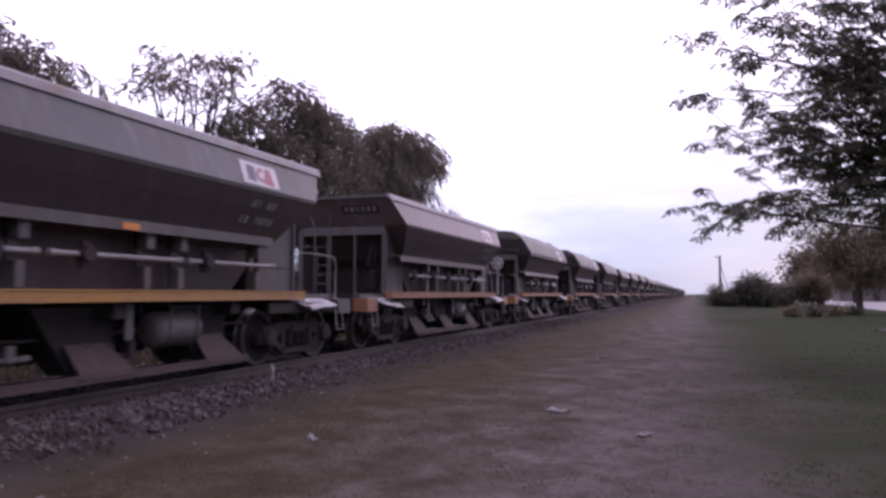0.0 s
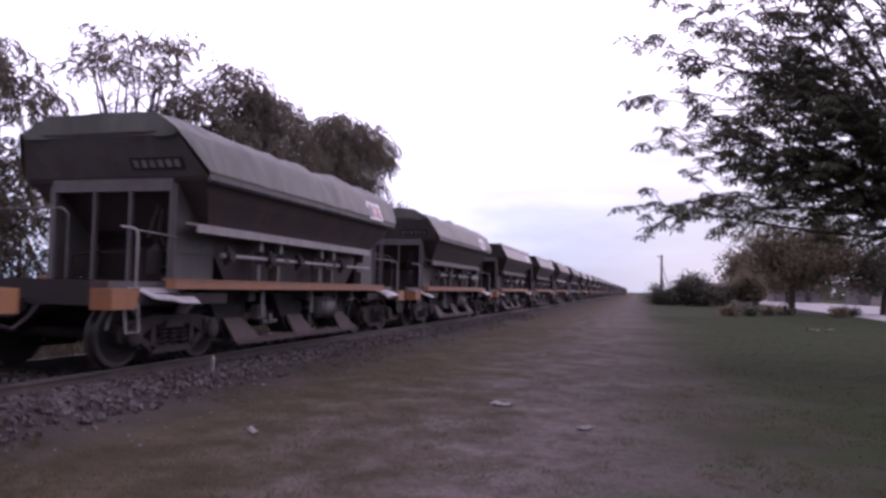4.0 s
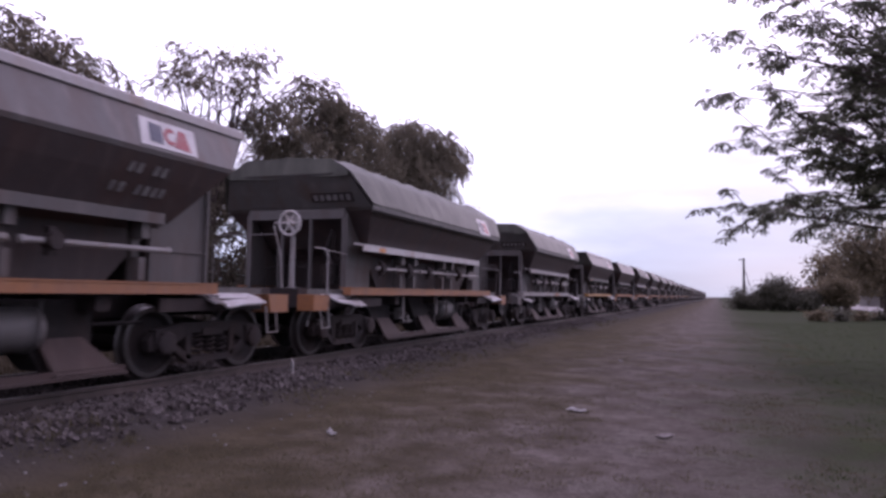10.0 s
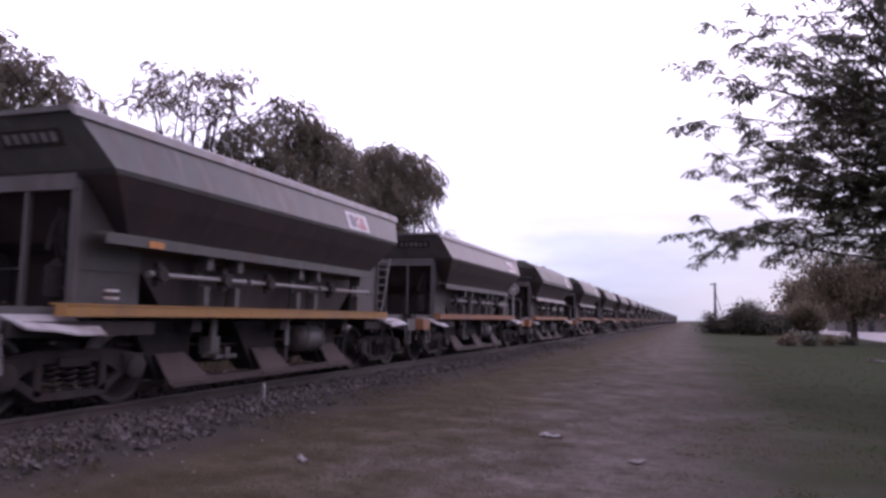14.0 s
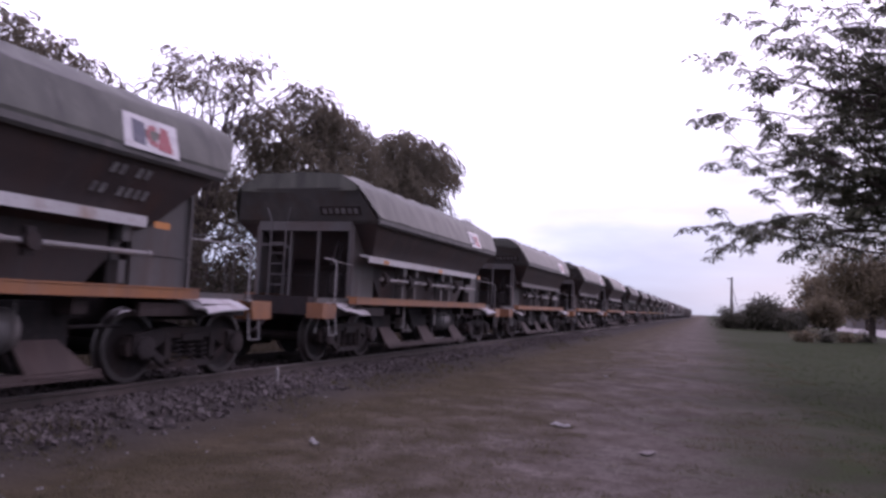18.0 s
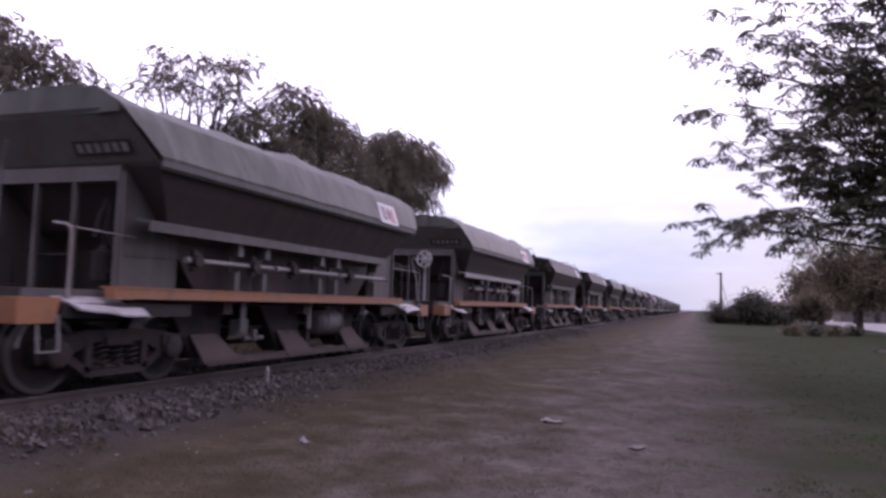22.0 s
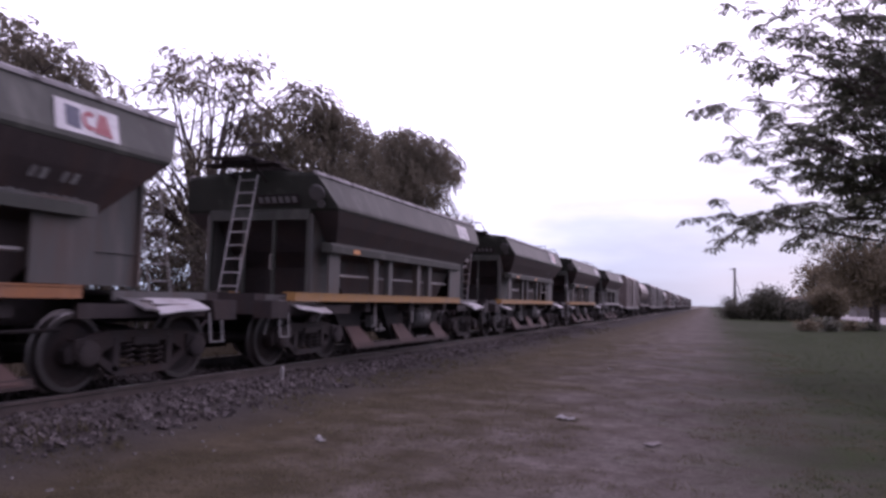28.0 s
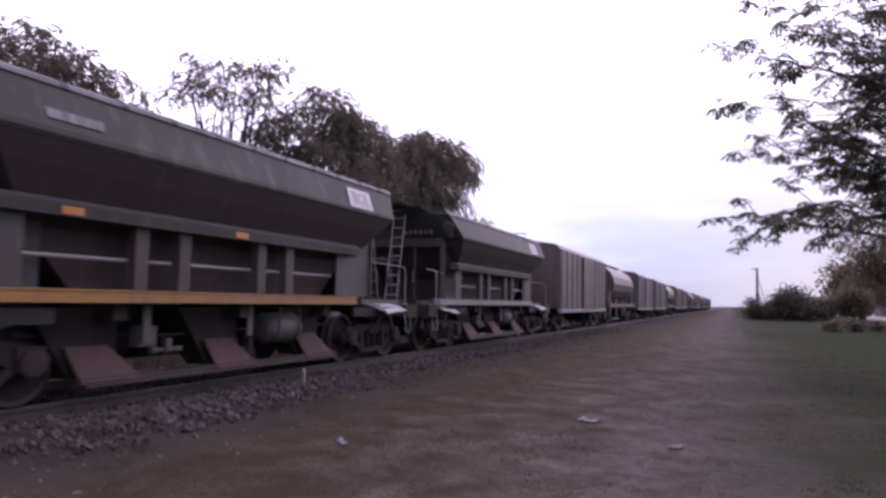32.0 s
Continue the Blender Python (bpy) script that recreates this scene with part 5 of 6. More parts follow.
def build_train():
    loaded = "weathered grey steel hopper wagon full of stone"
    sheeted = "weathered hopper wagon under a wrinkled grey tarpaulin"
    rows = [
        (10.7, 0, GREENGREY, YELLOW, GREY, DARKGREY, "lRc", loaded + ", yellow sill", 2),
        (22.8, 0, BROWN, ORANGE, BROWN, ORANGE, "vRN", "weathered brown steel hopper wagon with an orange sill", 0),
        (35.3, 1, DARKGREY, ORANGE, PALE, ORANGE, "wr", sheeted + ", with a brake wheel", 0),
        (48.0, 2, DARKGREY, ORANGE, PALE, ORANGE, "rR", sheeted + ", pale belt", 0),
        (60.4, 3, DARKGREY, ORANGE, GREY, ORANGE, "vrRg", sheeted + ", ladder at its end", 0),
        (72.8, 0, GREY, ORANGE, GREY, ORANGE, "lWf", loaded + ", orange sill", 0),
        (84.9, 0, GREY, ORANGE, GREY, ORANGE, "Lc", loaded + ", leaning ladder", 0),
        (97.0, 1, DARKGREY, ORANGE, WHITE, ORANGE, "wrR", sheeted + ", white belt", 1),
        (109.8, 2, DARKGREY, PALE, PALE, GREY, "vrRo", sheeted + ", pale sill", 0),
        (122.2, 0, GREENGREY, YELLOW, GREENGREY, DARKGREY, "Ld", loaded + ", tall white ladder", 1),
        (134.1, 0, GREY, ORANGE, GREY, ORANGE, "lR", loaded + ", orange sill and headstock", 0),
        (146.4, 3, DARKGREY, ORANGE, WHITE, ORANGE, "wRc", sheeted + ", white belt", 3),
        (159.3, 1, DARKGREY, ORANGE, WHITE, ORANGE, "vrR", sheeted + ", amber reflectors", 3),
        (171.8, 2, DARKGREY, ORANGE, GREY, ORANGE, "rR", sheeted + ", orange sill", 0),
        (184.4, 3, DARKGREY, ORANGE, GREY, ORANGE, "vrR", sheeted + ", white railings", 0),
        (197.0, 1, DARKGREY, ORANGE, PALE, ORANGE, "wrR", sheeted + ", spoked brake wheel", 0),
    ]
    for y, tarp, band, sill, belt, head, gear, label, reflect in rows:
        TRAIN.append(hopper(y, tarp, band, sill, belt, head, gear, label, True, reflect, BLACKENED if "W" in gear else None))
    for y, sill, gear, reflect in ((210.1, ORANGE, "k", 0), (222.5, ORANGE, "Ldbc", 0), (234.7, YELLOW, "LW", 1), (246.8, YELLOW, "LWn", 2), (258.8, YELLOW, "VhRt", 2), (270.8, PALE, "VrR", 0)):
        TRAIN.append(covered_hopper(y, COVERED, sill, gear, "dark grey covered hopper wagon with a roof walk and ladder", reflect))
    TRAIN.append(box_wagon(279.2, BROWN, "brownish ribbed steel box wagon with a side ladder"))
    TRAIN.append(barrel_hopper(291.8, BROWN, "brownish barrel-sided hopper wagon with a roof walk"))
    y = 304.4
    for kind in "bbhbbchbbcbhbbcb":
        if kind == "b":
            TRAIN.append(box_wagon(y, BROWN if int(y) % 2 else GREY, "weathered ribbed box wagon far down the train"))
        elif kind == "h":
            TRAIN.append(barrel_hopper(y, GREY, "grey barrel-sided hopper wagon far down the train"))
        else:
            TRAIN.append(covered_hopper(y + 4.2, GREY, PALE, "", "grey covered hopper wagon far down the train", 0, False))
        y += 12.5


build_train()


# ---- trees ----
def limb(bm, start, way, length, r0, r1, rng, bend=0.25, lift=0.0, steps=6):
    """A tapered, crooked limb; returns its points."""
    pts, p, d = [Vector(start)], Vector(start), Vector(way).normalized()
    for i in range(steps):
        d = (d + Vector((rng.uniform(-bend, bend), rng.uniform(-bend, bend), rng.uniform(-bend, bend) * 0.6 + lift))).normalized()
        p = p + d * length / steps
        pts.append(p.copy())
    tube(bm, pts, [r0 + (r1 - r0) * i / steps for i in range(steps + 1)], 7)
    return pts, d


def leaf_quad(verts, faces, p, d, side, length, width):
    """One lance-shaped leaf from p along d, four corners."""
    b = len(verts)
    q = p + d * length
    m = p + d * (length * 0.45)
    verts += [p[:], (m + side * width)[:], q[:], (m - side * width)[:]]
    faces.append((b, b + 1, b + 2, b + 3))


def strand(verts, faces, p, out, length, rng, size):
    """A hanging willow shoot with narrow leaves on all sides."""
    n = max(3, int(length / 0.10))
    d = (out + Vector((0, 0, 0.2))).normalized()
    p = p.copy()
    for i in range(n):
        d = (d * 0.78 + Vector((rng.uniform(-0.1, 0.1), rng.uniform(-0.1, 0.1), -0.24))).normalized()
        p = p + d * 0.10
        for k in range(3):
            a = rng.uniform(0, 6.28)
            e = (d * 0.8 + Vector((math.cos(a), math.sin(a), -0.35)) * 0.6).normalized()
            side = e.cross(Vector((rng.uniform(-1, 1), rng.uniform(-1, 1), 0.3))).normalized()
            leaf_quad(verts, faces, p, e, side, size * rng.uniform(0.7, 1.3), size * 0.15)


def willow(x, y, lobes, seed, density=1.0, droop=1.6, label="tall drooping willow with dark green foliage", stems=1):
    """A willow: limbs climb from the trunk into each mass of its crown, and shoots hang from them. lobes: (dx, dy, z, radius along, radius up, how full)."""
    rng = random.Random(seed)
    t = thing("willow_tree", label, "tree", pose(x, y, ground_height(x, y) - 0.05), "trees behind the track")
    bm = bmesh.new()
    verts, faces = [], []
    tall = max(l[2] for l in lobes)
    fork = tall * 0.30
    trunk, _ = limb(bm, (0, 0, 0), (0.1, 0, 1), fork, 0.034 * tall, 0.026 * tall, rng, 0.08)
    root = trunk[-1]
    for dx, dy, z, ra, ru, *full in lobes:
        c = Vector((dx, dy, z))
        full = full[0] if full else 1.0
        for k in range(4):
            end = c + Vector((rng.uniform(-0.7, 0.7) * ra, rng.uniform(-0.7, 0.7) * ra, rng.uniform(-0.2, 0.6) * ru))
            mid = root.lerp(end, 0.5) + Vector((rng.uniform(-0.4, 0.4), rng.uniform(-0.4, 0.4), 0.5))
            pts = [root.lerp(mid, f) if f <= 1 else mid.lerp(end, f - 1) for f in (0, 0.5, 1, 1.5, 2)]
            pts = [p + Vector((rng.uniform(-0.12, 0.12), rng.uniform(-0.12, 0.12), 0)) if 0 < i < 4 else p for i, p in enumerate(pts)]
            tube(bm, pts, [0.010 * tall, 0.0075 * tall, 0.005 * tall, 0.003 * tall, 0.001 * tall], 6)
            for q in range(3):
                a = rng.uniform(0, 6.28)
                limb(bm, pts[rng.randint(2, 4)], (math.cos(a), math.sin(a), 0.8), ra * rng.uniform(0.4, 0.8), 0.003 * tall, 0.0008 * tall, rng, 0.3, 0.03, 4)
        # a mass is made of tufts, most of them near its upper skin, and each tuft of hanging shoots
        for k in range(int(11 * density * full * (ra * ra + 1.2 * ra * ru) ** 0.9)):
            v = Vector((rng.gauss(0, 1), rng.gauss(0, 1), rng.gauss(0.35, 1))).normalized() * rng.uniform(0.2, 1.0) ** 0.45 * rng.choice((0.85, 1.0, 1.0, 1.1))
            tuft_at = c + Vector((v.x * ra, v.y * ra, v.z * ru))
            tuft_at.z += 0.4 * noise.noise(tuft_at * 0.8 + Vector((seed, 0, 0)))
            for j in range(7):
                at = tuft_at + Vector((rng.gauss(0, 0.24), rng.gauss(0, 0.24), rng.gauss(0, 0.16)))
                a = rng.uniform(0, 6.28)
                strand(verts, faces, at, Vector((0.7 * v.x + 0.5 * math.cos(a), 0.7 * v.y + 0.5 * math.sin(a), 0.05)), rng.uniform(0.25, 1.0) * droop * (0.55 if v.z > 0.5 else 1.0), rng, 0.17)
    me = bpy.data.meshes.new("trunk")
    bm.to_mesh(me)
    me.materials.append(BARK)
    part("trunk", me, t)
    soup("crown", verts, faces, WILLOW, t)
    return t


# a row of willows beyond the track
willow(-18.5, 13.6, [(0.5, -0.6, 7.1, 2.0, 1.7), (0.5, 1.4, 7.6, 1.35, 1.2), (0.5, 3.1, 6.6, 1.4, 1.05, 0.8), (0.3, 0.2, 5.5, 1.9, 1.3), (0.3, -3.2, 6.6, 2.4, 2.2), (0.3, 3.0, 4.7, 1.5, 0.9, 0.7), (0.3, 1.6, 3.4, 1.9, 1.0, 0.65), (-0.6, 4.6, 3.4, 1.5, 0.9, 0.6), (0.3, -2.0, 3.8, 2.3, 1.5)], 11, 1.25, 1.3)
willow(-18.8, 22.9, [(0.3, -0.3, 10.2, 1.75, 0.6), (0.3, 2.3, 10.9, 0.9, 0.9), (0.3, -2.2, 9.1, 0.95, 0.55), (0.3, 0.6, 8.3, 1.5, 0.5, 0.4), (0.3, 1.9, 9.3, 0.8, 0.8, 0.6), (0.5, -4.6, 4.9, 1.5, 0.9, 0.6), (0.4, -2.6, 6.3, 1.2, 0.8, 0.7), (0.3, -4.4, 2.9, 1.6, 0.8, 0.5), (-0.5, -1.4, 4.4, 1.8, 1.2, 0.8), (-0.5, 1.8, 4.9, 2.0, 1.3), (-0.5, 1.6, 3.0, 2.2, 1.2, 0.8)], 13, 0.9, 0.75, "sparse willow with a light open crown")
willow(-18.2, 28.6, [(0.2, -2.6, 8.6, 1.4, 1.2), (0.2, 0.3, 10.2, 1.6, 1.3), (0.2, 2.2, 10.3, 1.2, 1.0), (0.2, 4.9, 10.2, 1.25, 1.2), (0.2, 3.2, 9.0, 1.9, 1.4), (0.2, 0, 7.4, 2.7, 1.5), (0.2, 4.6, 7.2, 2.4, 1.6), (0, -2.5, 5.6, 2.2, 1.4), (0, 2.0, 5.0, 2.6, 1.6)], 14, 1.6, 1.0, "dense willow with a lumpy dark crown")
willow(-18.2, 42.6, [(0.2, -3.4, 10.2, 1.7, 1.2), (0.2, -0.9, 11.1, 1.8, 1.3), (0.2, 2.0, 11.2, 1.8, 1.2), (0.2, 4.0, 11.0, 1.4, 1.0), (0.2, 0.5, 9.9, 2.5, 0.9), (0.2, -3.4, 8.4, 2.4, 1.4), (0.2, -0.6, 8.0, 2.4, 1.0), (0.2, -4.6, 6.2, 2.4, 1.4), (0, -3.5, 4.6, 2.4, 1.4)], 16, 1.3, 1.35)
willow(-26.0, 73.4, [(0, 0, 10.4, 1.6, 0.7), (0, 1.4, 9.8, 1.2, 0.6)], 17, 0.5, 0.9, "distant willow with a thin crown")


def compound_leaf(verts, faces, p, d, rng, size):
    """A feathered leaf: pairs of leaflets along a drooping stalk."""
    d = d.normalized()
    p = p.copy()
    for i in range(4):
        d = (d + Vector((0, 0, -0.24))).normalized()
        p = p + d * size * 0.22
        side = d.cross(Vector((0, 0, 1)))
        if side.length < 0.1:
            side = Vector((1, 0, 0))
        side.normalize()
        for s in (-1, 1):
            e = (side * s + d * 0.55 + Vector((0, 0, -0.45))).normalized()
            w = (d + Vector((rng.uniform(-0.5, 0.5), rng.uniform(-0.5, 0.5), rng.uniform(-0.5, 0.5)))).normalized()
            leaf_quad(verts, faces, p, e, w, size * rng.uniform(0.36, 0.5), size * 0.13)


def tuft(verts, faces, p, d, rng):
    """A drooping umbrella of feathered leaves at a twig's end."""
    n = rng.randint(4, 7)
    turn = rng.uniform(0, 6.28)
    size = rng.uniform(0.13, 0.25)
    for k in range(n):
        a = turn + 6.28 * k / n + rng.uniform(-0.3, 0.3)
        at = p - d * rng.uniform(0, 0.10)
        compound_leaf(verts, faces, at, Vector((math.cos(a), math.sin(a), rng.uniform(-0.15, 0.45))) + d * 0.25, rng, size * rng.uniform(0.75, 1.2))


def broad_tree(x, y, label):
    """A wide old tree whose limbs reach out low over the grass."""
    rng, tip_rng = random.Random(77), random.Random(78)
    t = thing("chinaberry_tree", label, "tree", pose(x, y, -0.03))
    bm = bmesh.new()
    verts, faces = [], []
    trunk, _ = limb(bm, (0, 0, 0), (-0.12, 0, 1), 3.0, 0.34, 0.27, rng, 0.06)
    top = trunk[-1]
    mains = []
    for az, el, ln in ((176, 5, 6.0), (180, 8, 6.2), (178, 50, 7.7), (182, 43, 6.9), (170, 57, 8.3), (185, 38, 6.1), (176, 62, 8.6), (164, 9, 4.4), (190, 10, 4.6), (171, 11, 6.0), (183, 9, 5.3), (178, 15, 5.2), (160, 17, 4.0), (187, 18, 4.2), (172, 22, 4.0), (154, 24, 4.1), (180, 29, 4.6), (168, 33, 5.0), (190, 34, 5.4), (176, 40, 6.6), (160, 41, 5.8), (184, 47, 7.8), (172, 52, 8.1), (150, 45, 4.5), (130, 48, 4.8), (200, 44, 4.8), (210, 55, 5.5), (165, 60, 5.2), (180, 36, 4.2), (196, 52, 7.0), (155, 52, 6.6), (178, 60, 7.2), (140, 38, 5.0), (212, 38, 5.0), (135, 58, 6.0), (222, 58, 5.8), (150, 68, 6.4), (95, 38, 4.8), (40, 45, 4.8), (-10, 40, 4.5), (-60, 45, 4.2), (250, 42, 5.0), (115, 32, 4.6), (140, 22, 4.6), (205, 20, 4.2), (120, 72, 6.2), (182, 76, 6.8), (165, 15, 4.4), (172, 44, 6.4), (180, 44, 6.5), (177, 36, 5.9)):
        a, e = radians(az + rng.uniform(-6, 6)), radians(el)
        mains.append((limb(bm, top + Vector((0, 0, rng.uniform(-0.5, 0))), (math.cos(a) * math.cos(e), math.sin(a) * math.cos(e), math.sin(e)), ln, 0.045, 0.009, rng, 0.16, 0.008, 8)))
    for pts, d in mains:
        for i in (5, 6, 7, 8):
            tuft(verts, faces, pts[i], (pts[i] - pts[i - 1]).normalized(), tip_rng)
        for k in range(12):
            i = rng.choice((2, 3, 4, 5, 6, 7, 8, 8))
            q = pts[i]
            way = (pts[i] - pts[i - 1]).normalized() + Vector((rng.uniform(-0.9, 0.9), rng.uniform(-0.9, 0.9), rng.uniform(-0.38, 0.35)))
            p2, d2 = limb(bm, q, way, rng.uniform(0.6, 1.6), 0.014, 0.005, rng, 0.25, -0.02, 5)
            tuft(verts, faces, p2[5], d2, rng)
            for j in range(rng.randint(2, 4)):
                q3 = p2[rng.randint(1, 5)]
                way3 = d2 + Vector((rng.uniform(-1.2, 1.2), rng.uniform(-1.2, 1.2), rng.uniform(-0.35, 0.3)))
                p3, d3 = limb(bm, q3, way3, rng.uniform(0.2, 0.55), 0.006, 0.003, rng, 0.25, -0.03, 3)
                tuft(verts, faces, p3[3], d3, rng)
    me = bpy.data.meshes.new("trunk")
    bm.to_mesh(me)
    me.materials.append(BARK)
    part("trunk", me, t)
    soup("crown", verts, faces, LEAVES, t)
    return t


broad_tree(6.62, 15.6, "wide chinaberry tree with drooping feathered leaves")


def round_tree(name, x, y, trunk_h, trunk_r, height, spread, seed, mat, label, count=2600, leaf=0.22, low=0.9, rise=1.0):
    """A tree with a full crown made of clumps of small leaves along its limbs."""
    rng = random.Random(seed)
    t = thing(name, label, "tree" if trunk_h else "bush", pose(x, y, -0.02))
    bm = bmesh.new()
    verts, faces = [], []
    base = [Vector((0, 0, 0))]
    if trunk_h:
        base, _ = limb(bm, (0, 0, 0), (0.02, 0, 1), trunk_h, trunk_r, trunk_r * 0.75, rng, 0.05)
    clumps = []
    for i in range(12):
        a = rng.uniform(0, 6.28)
        pts, d = limb(bm, base[-1], (math.cos(a) * 0.9, math.sin(a) * 0.9, rng.uniform(0.25, 1.4) * rise), rng.uniform(0.6, 1.0) * spread, max(0.03, trunk_r * 0.4), 0.02, rng, 0.25, 0.03)
        clumps += pts[2:]
    clumps = [c for c in clumps if c.z < height] or clumps
    for k in range(count):
        c = rng.choice(clumps)
        p = c + Vector((rng.gauss(0, 0.16 * spread), rng.gauss(0, 0.16 * spread), rng.gauss(0, 0.13 * spread)))
        p.z = min(max(p.z, low * rng.uniform(0.7, 1.2)), height * rng.uniform(0.9, 1.05))
        d = Vector((rng.uniform(-1, 1), rng.uniform(-1, 1), rng.uniform(-1, 0.6))).normalized()
        side = d.cross(Vector((rng.uniform(-1, 1), rng.uniform(-1, 1), 1))).normalized()
        leaf_quad(verts, faces, p, d, side, leaf * rng.uniform(0.7, 1.5), leaf * 0.35)
    if len(bm.verts):
        me = bpy.data.meshes.new("trunk")
        bm.to_mesh(me)
        me.materials.append(BARK)
        part("trunk", me, t)
    soup("crown", verts, faces, mat, t)
    return t


round_tree("russet_tree", 12.6, 66.0, 3.0, 0.30, 12.0, 5.8, 21, RUSSET, "full tree with brownish autumn foliage by the street", 30000, 0.21, 1.5)
round_tree("russet_tree", 16.0, 108.0, 3.0, 0.45, 8.5, 5.5, 22, RUSSET, "brownish tree farther along the street", 7500, 0.5, 2.2)
round_tree("street_tree", 13.4, 96.0, 0.8, 0.10, 5.4, 3.8, 23, RUSSET, "low dusky tree by the street", 11000, 0.26, 0.9)
round_tree("street_tree", 30.0, 95.0, 3.0, 0.35, 9.0, 5.5, 24, BUSH, "dark green tree in a garden", 5000, 0.4, 2.4)
round_tree("street_tree", 26.0, 140.0, 3.0, 0.35, 10.0, 6.5, 25, BUSH, "tall dark tree behind the houses", 5000, 0.5, 2.0)
round_tree("garden_tree", 20.0, 68.0, 2.4, 0.28, 10.5, 6.0, 26, BUSH, "dark green tree before the houses", 16000, 0.24, 1.8)
round_tree("dense_bush", 6.6, 92.0, 0, 0.1, 4.4, 3.8, 31, BUSH, "large dense dark bush at the edge of the grass", 14000, 0.26, 0.25, 2.6)
round_tree("dense_bush", 3.6, 96.0, 0, 0.1, 3.0, 2.9, 32, BUSH, "low dark bush beside a larger one", 8000, 0.24, 0.2)
round_tree("dense_bush", 9.4, 95.0, 0, 0.1, 3.4, 3.0, 33, BUSH, "dark bush in a thicket", 8000, 0.24, 0.2)
for i, (x, y, h, s) in enumerate(((6.3, 53.5, 1.5, 1.1), (7.6, 54.5, 1.2, 1.0), (9.4, 57.0, 1.1, 1.0), (11.0, 60.0, 0.9, 0.9), (15.2, 61.5, 1.0, 0.9), (16.2, 62.0, 0.9, 0.8), (14.0, 57.5, 0.8, 0.8))):
    round_tree("shrub", x, y, 0, 0.04, h, s, 40 + i, BUSH if i % 2 else RUSSET, "small ragged shrub in the rough grass", 700, 0.16, 0.12)

for i, (x, y, h, s) in enumerate(((-15.5, 7.0, 2.6, 2.0), (-16.2, 10.6, 2.6, 2.0), (-15.4, 13.4, 1.5, 1.4), (-16.4, 16.6, 1.3, 1.3), (-15.6, 20.6, 1.4, 1.4), (-16.4, 25.0, 3.0, 2.2), (-15.8, 29.0, 2.8, 2.1), (-16.2, 33.5, 3.0, 2.2), (-16.0, 38.5, 2.8, 2.2))):
    round_tree("undergrowth_bush", x, y, 0, 0.05, h, s, 60 + i, BUSH, "ragged dark bush under the willows", int(3000 * s), 0.14, 0.3)

for i, (y, h) in enumerate(((9.0, 3.8), (12.6, 3.2), (17.2, 1.5), (22.0, 1.4), (27.5, 3.0), (31.0, 3.8), (34.5, 3.8), (38.4, 3.8))):
    round_tree("hedge_bush", -22.0 + 0.8 * math.sin(i * 2.3), y, 0, 0.05, h, 2.9 if h > 2 else 1.6, 80 + i, BUSH, "ragged bush in a hedge behind the willows", 5500 if h > 2 else 2200, 0.22, 0.3)


def sapling(x, y, tall, seed, lean):
    """A clump of slender dark stems with twigs, hung with small leaves down to the ground."""
    rng = random.Random(seed)
    t = thing("thicket_sapling", "slender dark stems hung with small leaves", "sapling", pose(x, y, ground_height(x, y) - 0.03), "saplings under the willows")
    bm = bmesh.new()
    verts, faces = [], []
    for k in range(5):
        a = rng.uniform(0, 6.28)
        way = (0.22 * math.cos(a), 0.22 * math.sin(a) + lean * rng.uniform(0.4, 1.3), 1)
        pts, _ = limb(bm, (rng.gauss(0, 0.3), rng.gauss(0, 0.45), 0), way, tall * rng.uniform(0.7, 1.1), 0.045, 0.012, rng, 0.14, 0.0, 8)
        for q in range(9):
            at = pts[rng.randint(1, 8)]
            b = rng.uniform(0, 6.28)
            twig, d = limb(bm, at, (math.cos(b), math.sin(b), rng.uniform(-0.3, 0.7)), rng.uniform(0.5, 1.3), 0.012, 0.004, rng, 0.35, -0.04, 5)
            for p in twig[1:]:
                for j in range(9):
                    c = p + Vector((rng.gauss(0, 0.13), rng.gauss(0, 0.13), rng.gauss(-0.05, 0.13)))
                    e = Vector((rng.uniform(-1, 1), rng.uniform(-1, 1), rng.uniform(-1.6, 0.2))).normalized()
                    leaf_quad(verts, faces, c, e, e.cross(Vector((rng.uniform(-1, 1), rng.uniform(-1, 1), 0.6))).normalized(), rng.uniform(0.07, 0.15), 0.035)
    me = bpy.data.meshes.new("trunk")
    bm.to_mesh(me)
    me.materials.append(BARK)
    part("trunk", me, t)
    soup("crown", verts, faces, THICKET, t)


for i, (x, y, tall, lean) in enumerate(((-15.6, 9.6, 4.2, 0.1), (-16.4, 11.4, 4.6, -0.2), (-15.4, 12.7, 3.6, 0.15), (-16.2, 13.9, 4.4, -0.25), (-15.5, 15.2, 3.2, -0.1), (-16.4, 16.4, 3.8, -0.45), (-15.7, 17.7, 3.4, -0.7), (-16.6, 19.2, 4.0, -0.3), (-16.2, 20.8, 3.6, 0.1), (-16.8, 22.4, 4.0, -0.2), (-16.2, 24.2, 3.6, 0.1), (-16.9, 25.8, 4.0, -0.1), (-16.3, 27.6, 3.8, 0.15), (-16.8, 29.6, 4.0, -0.2), (-16.4, 32.0, 3.8, 0.1), (-16.8, 35.0, 4.0, -0.1))):
    sapling(x, y, tall, 120 + i, lean)

# far woods along the horizon
rng = random.Random(9)
fv, ff = [], []
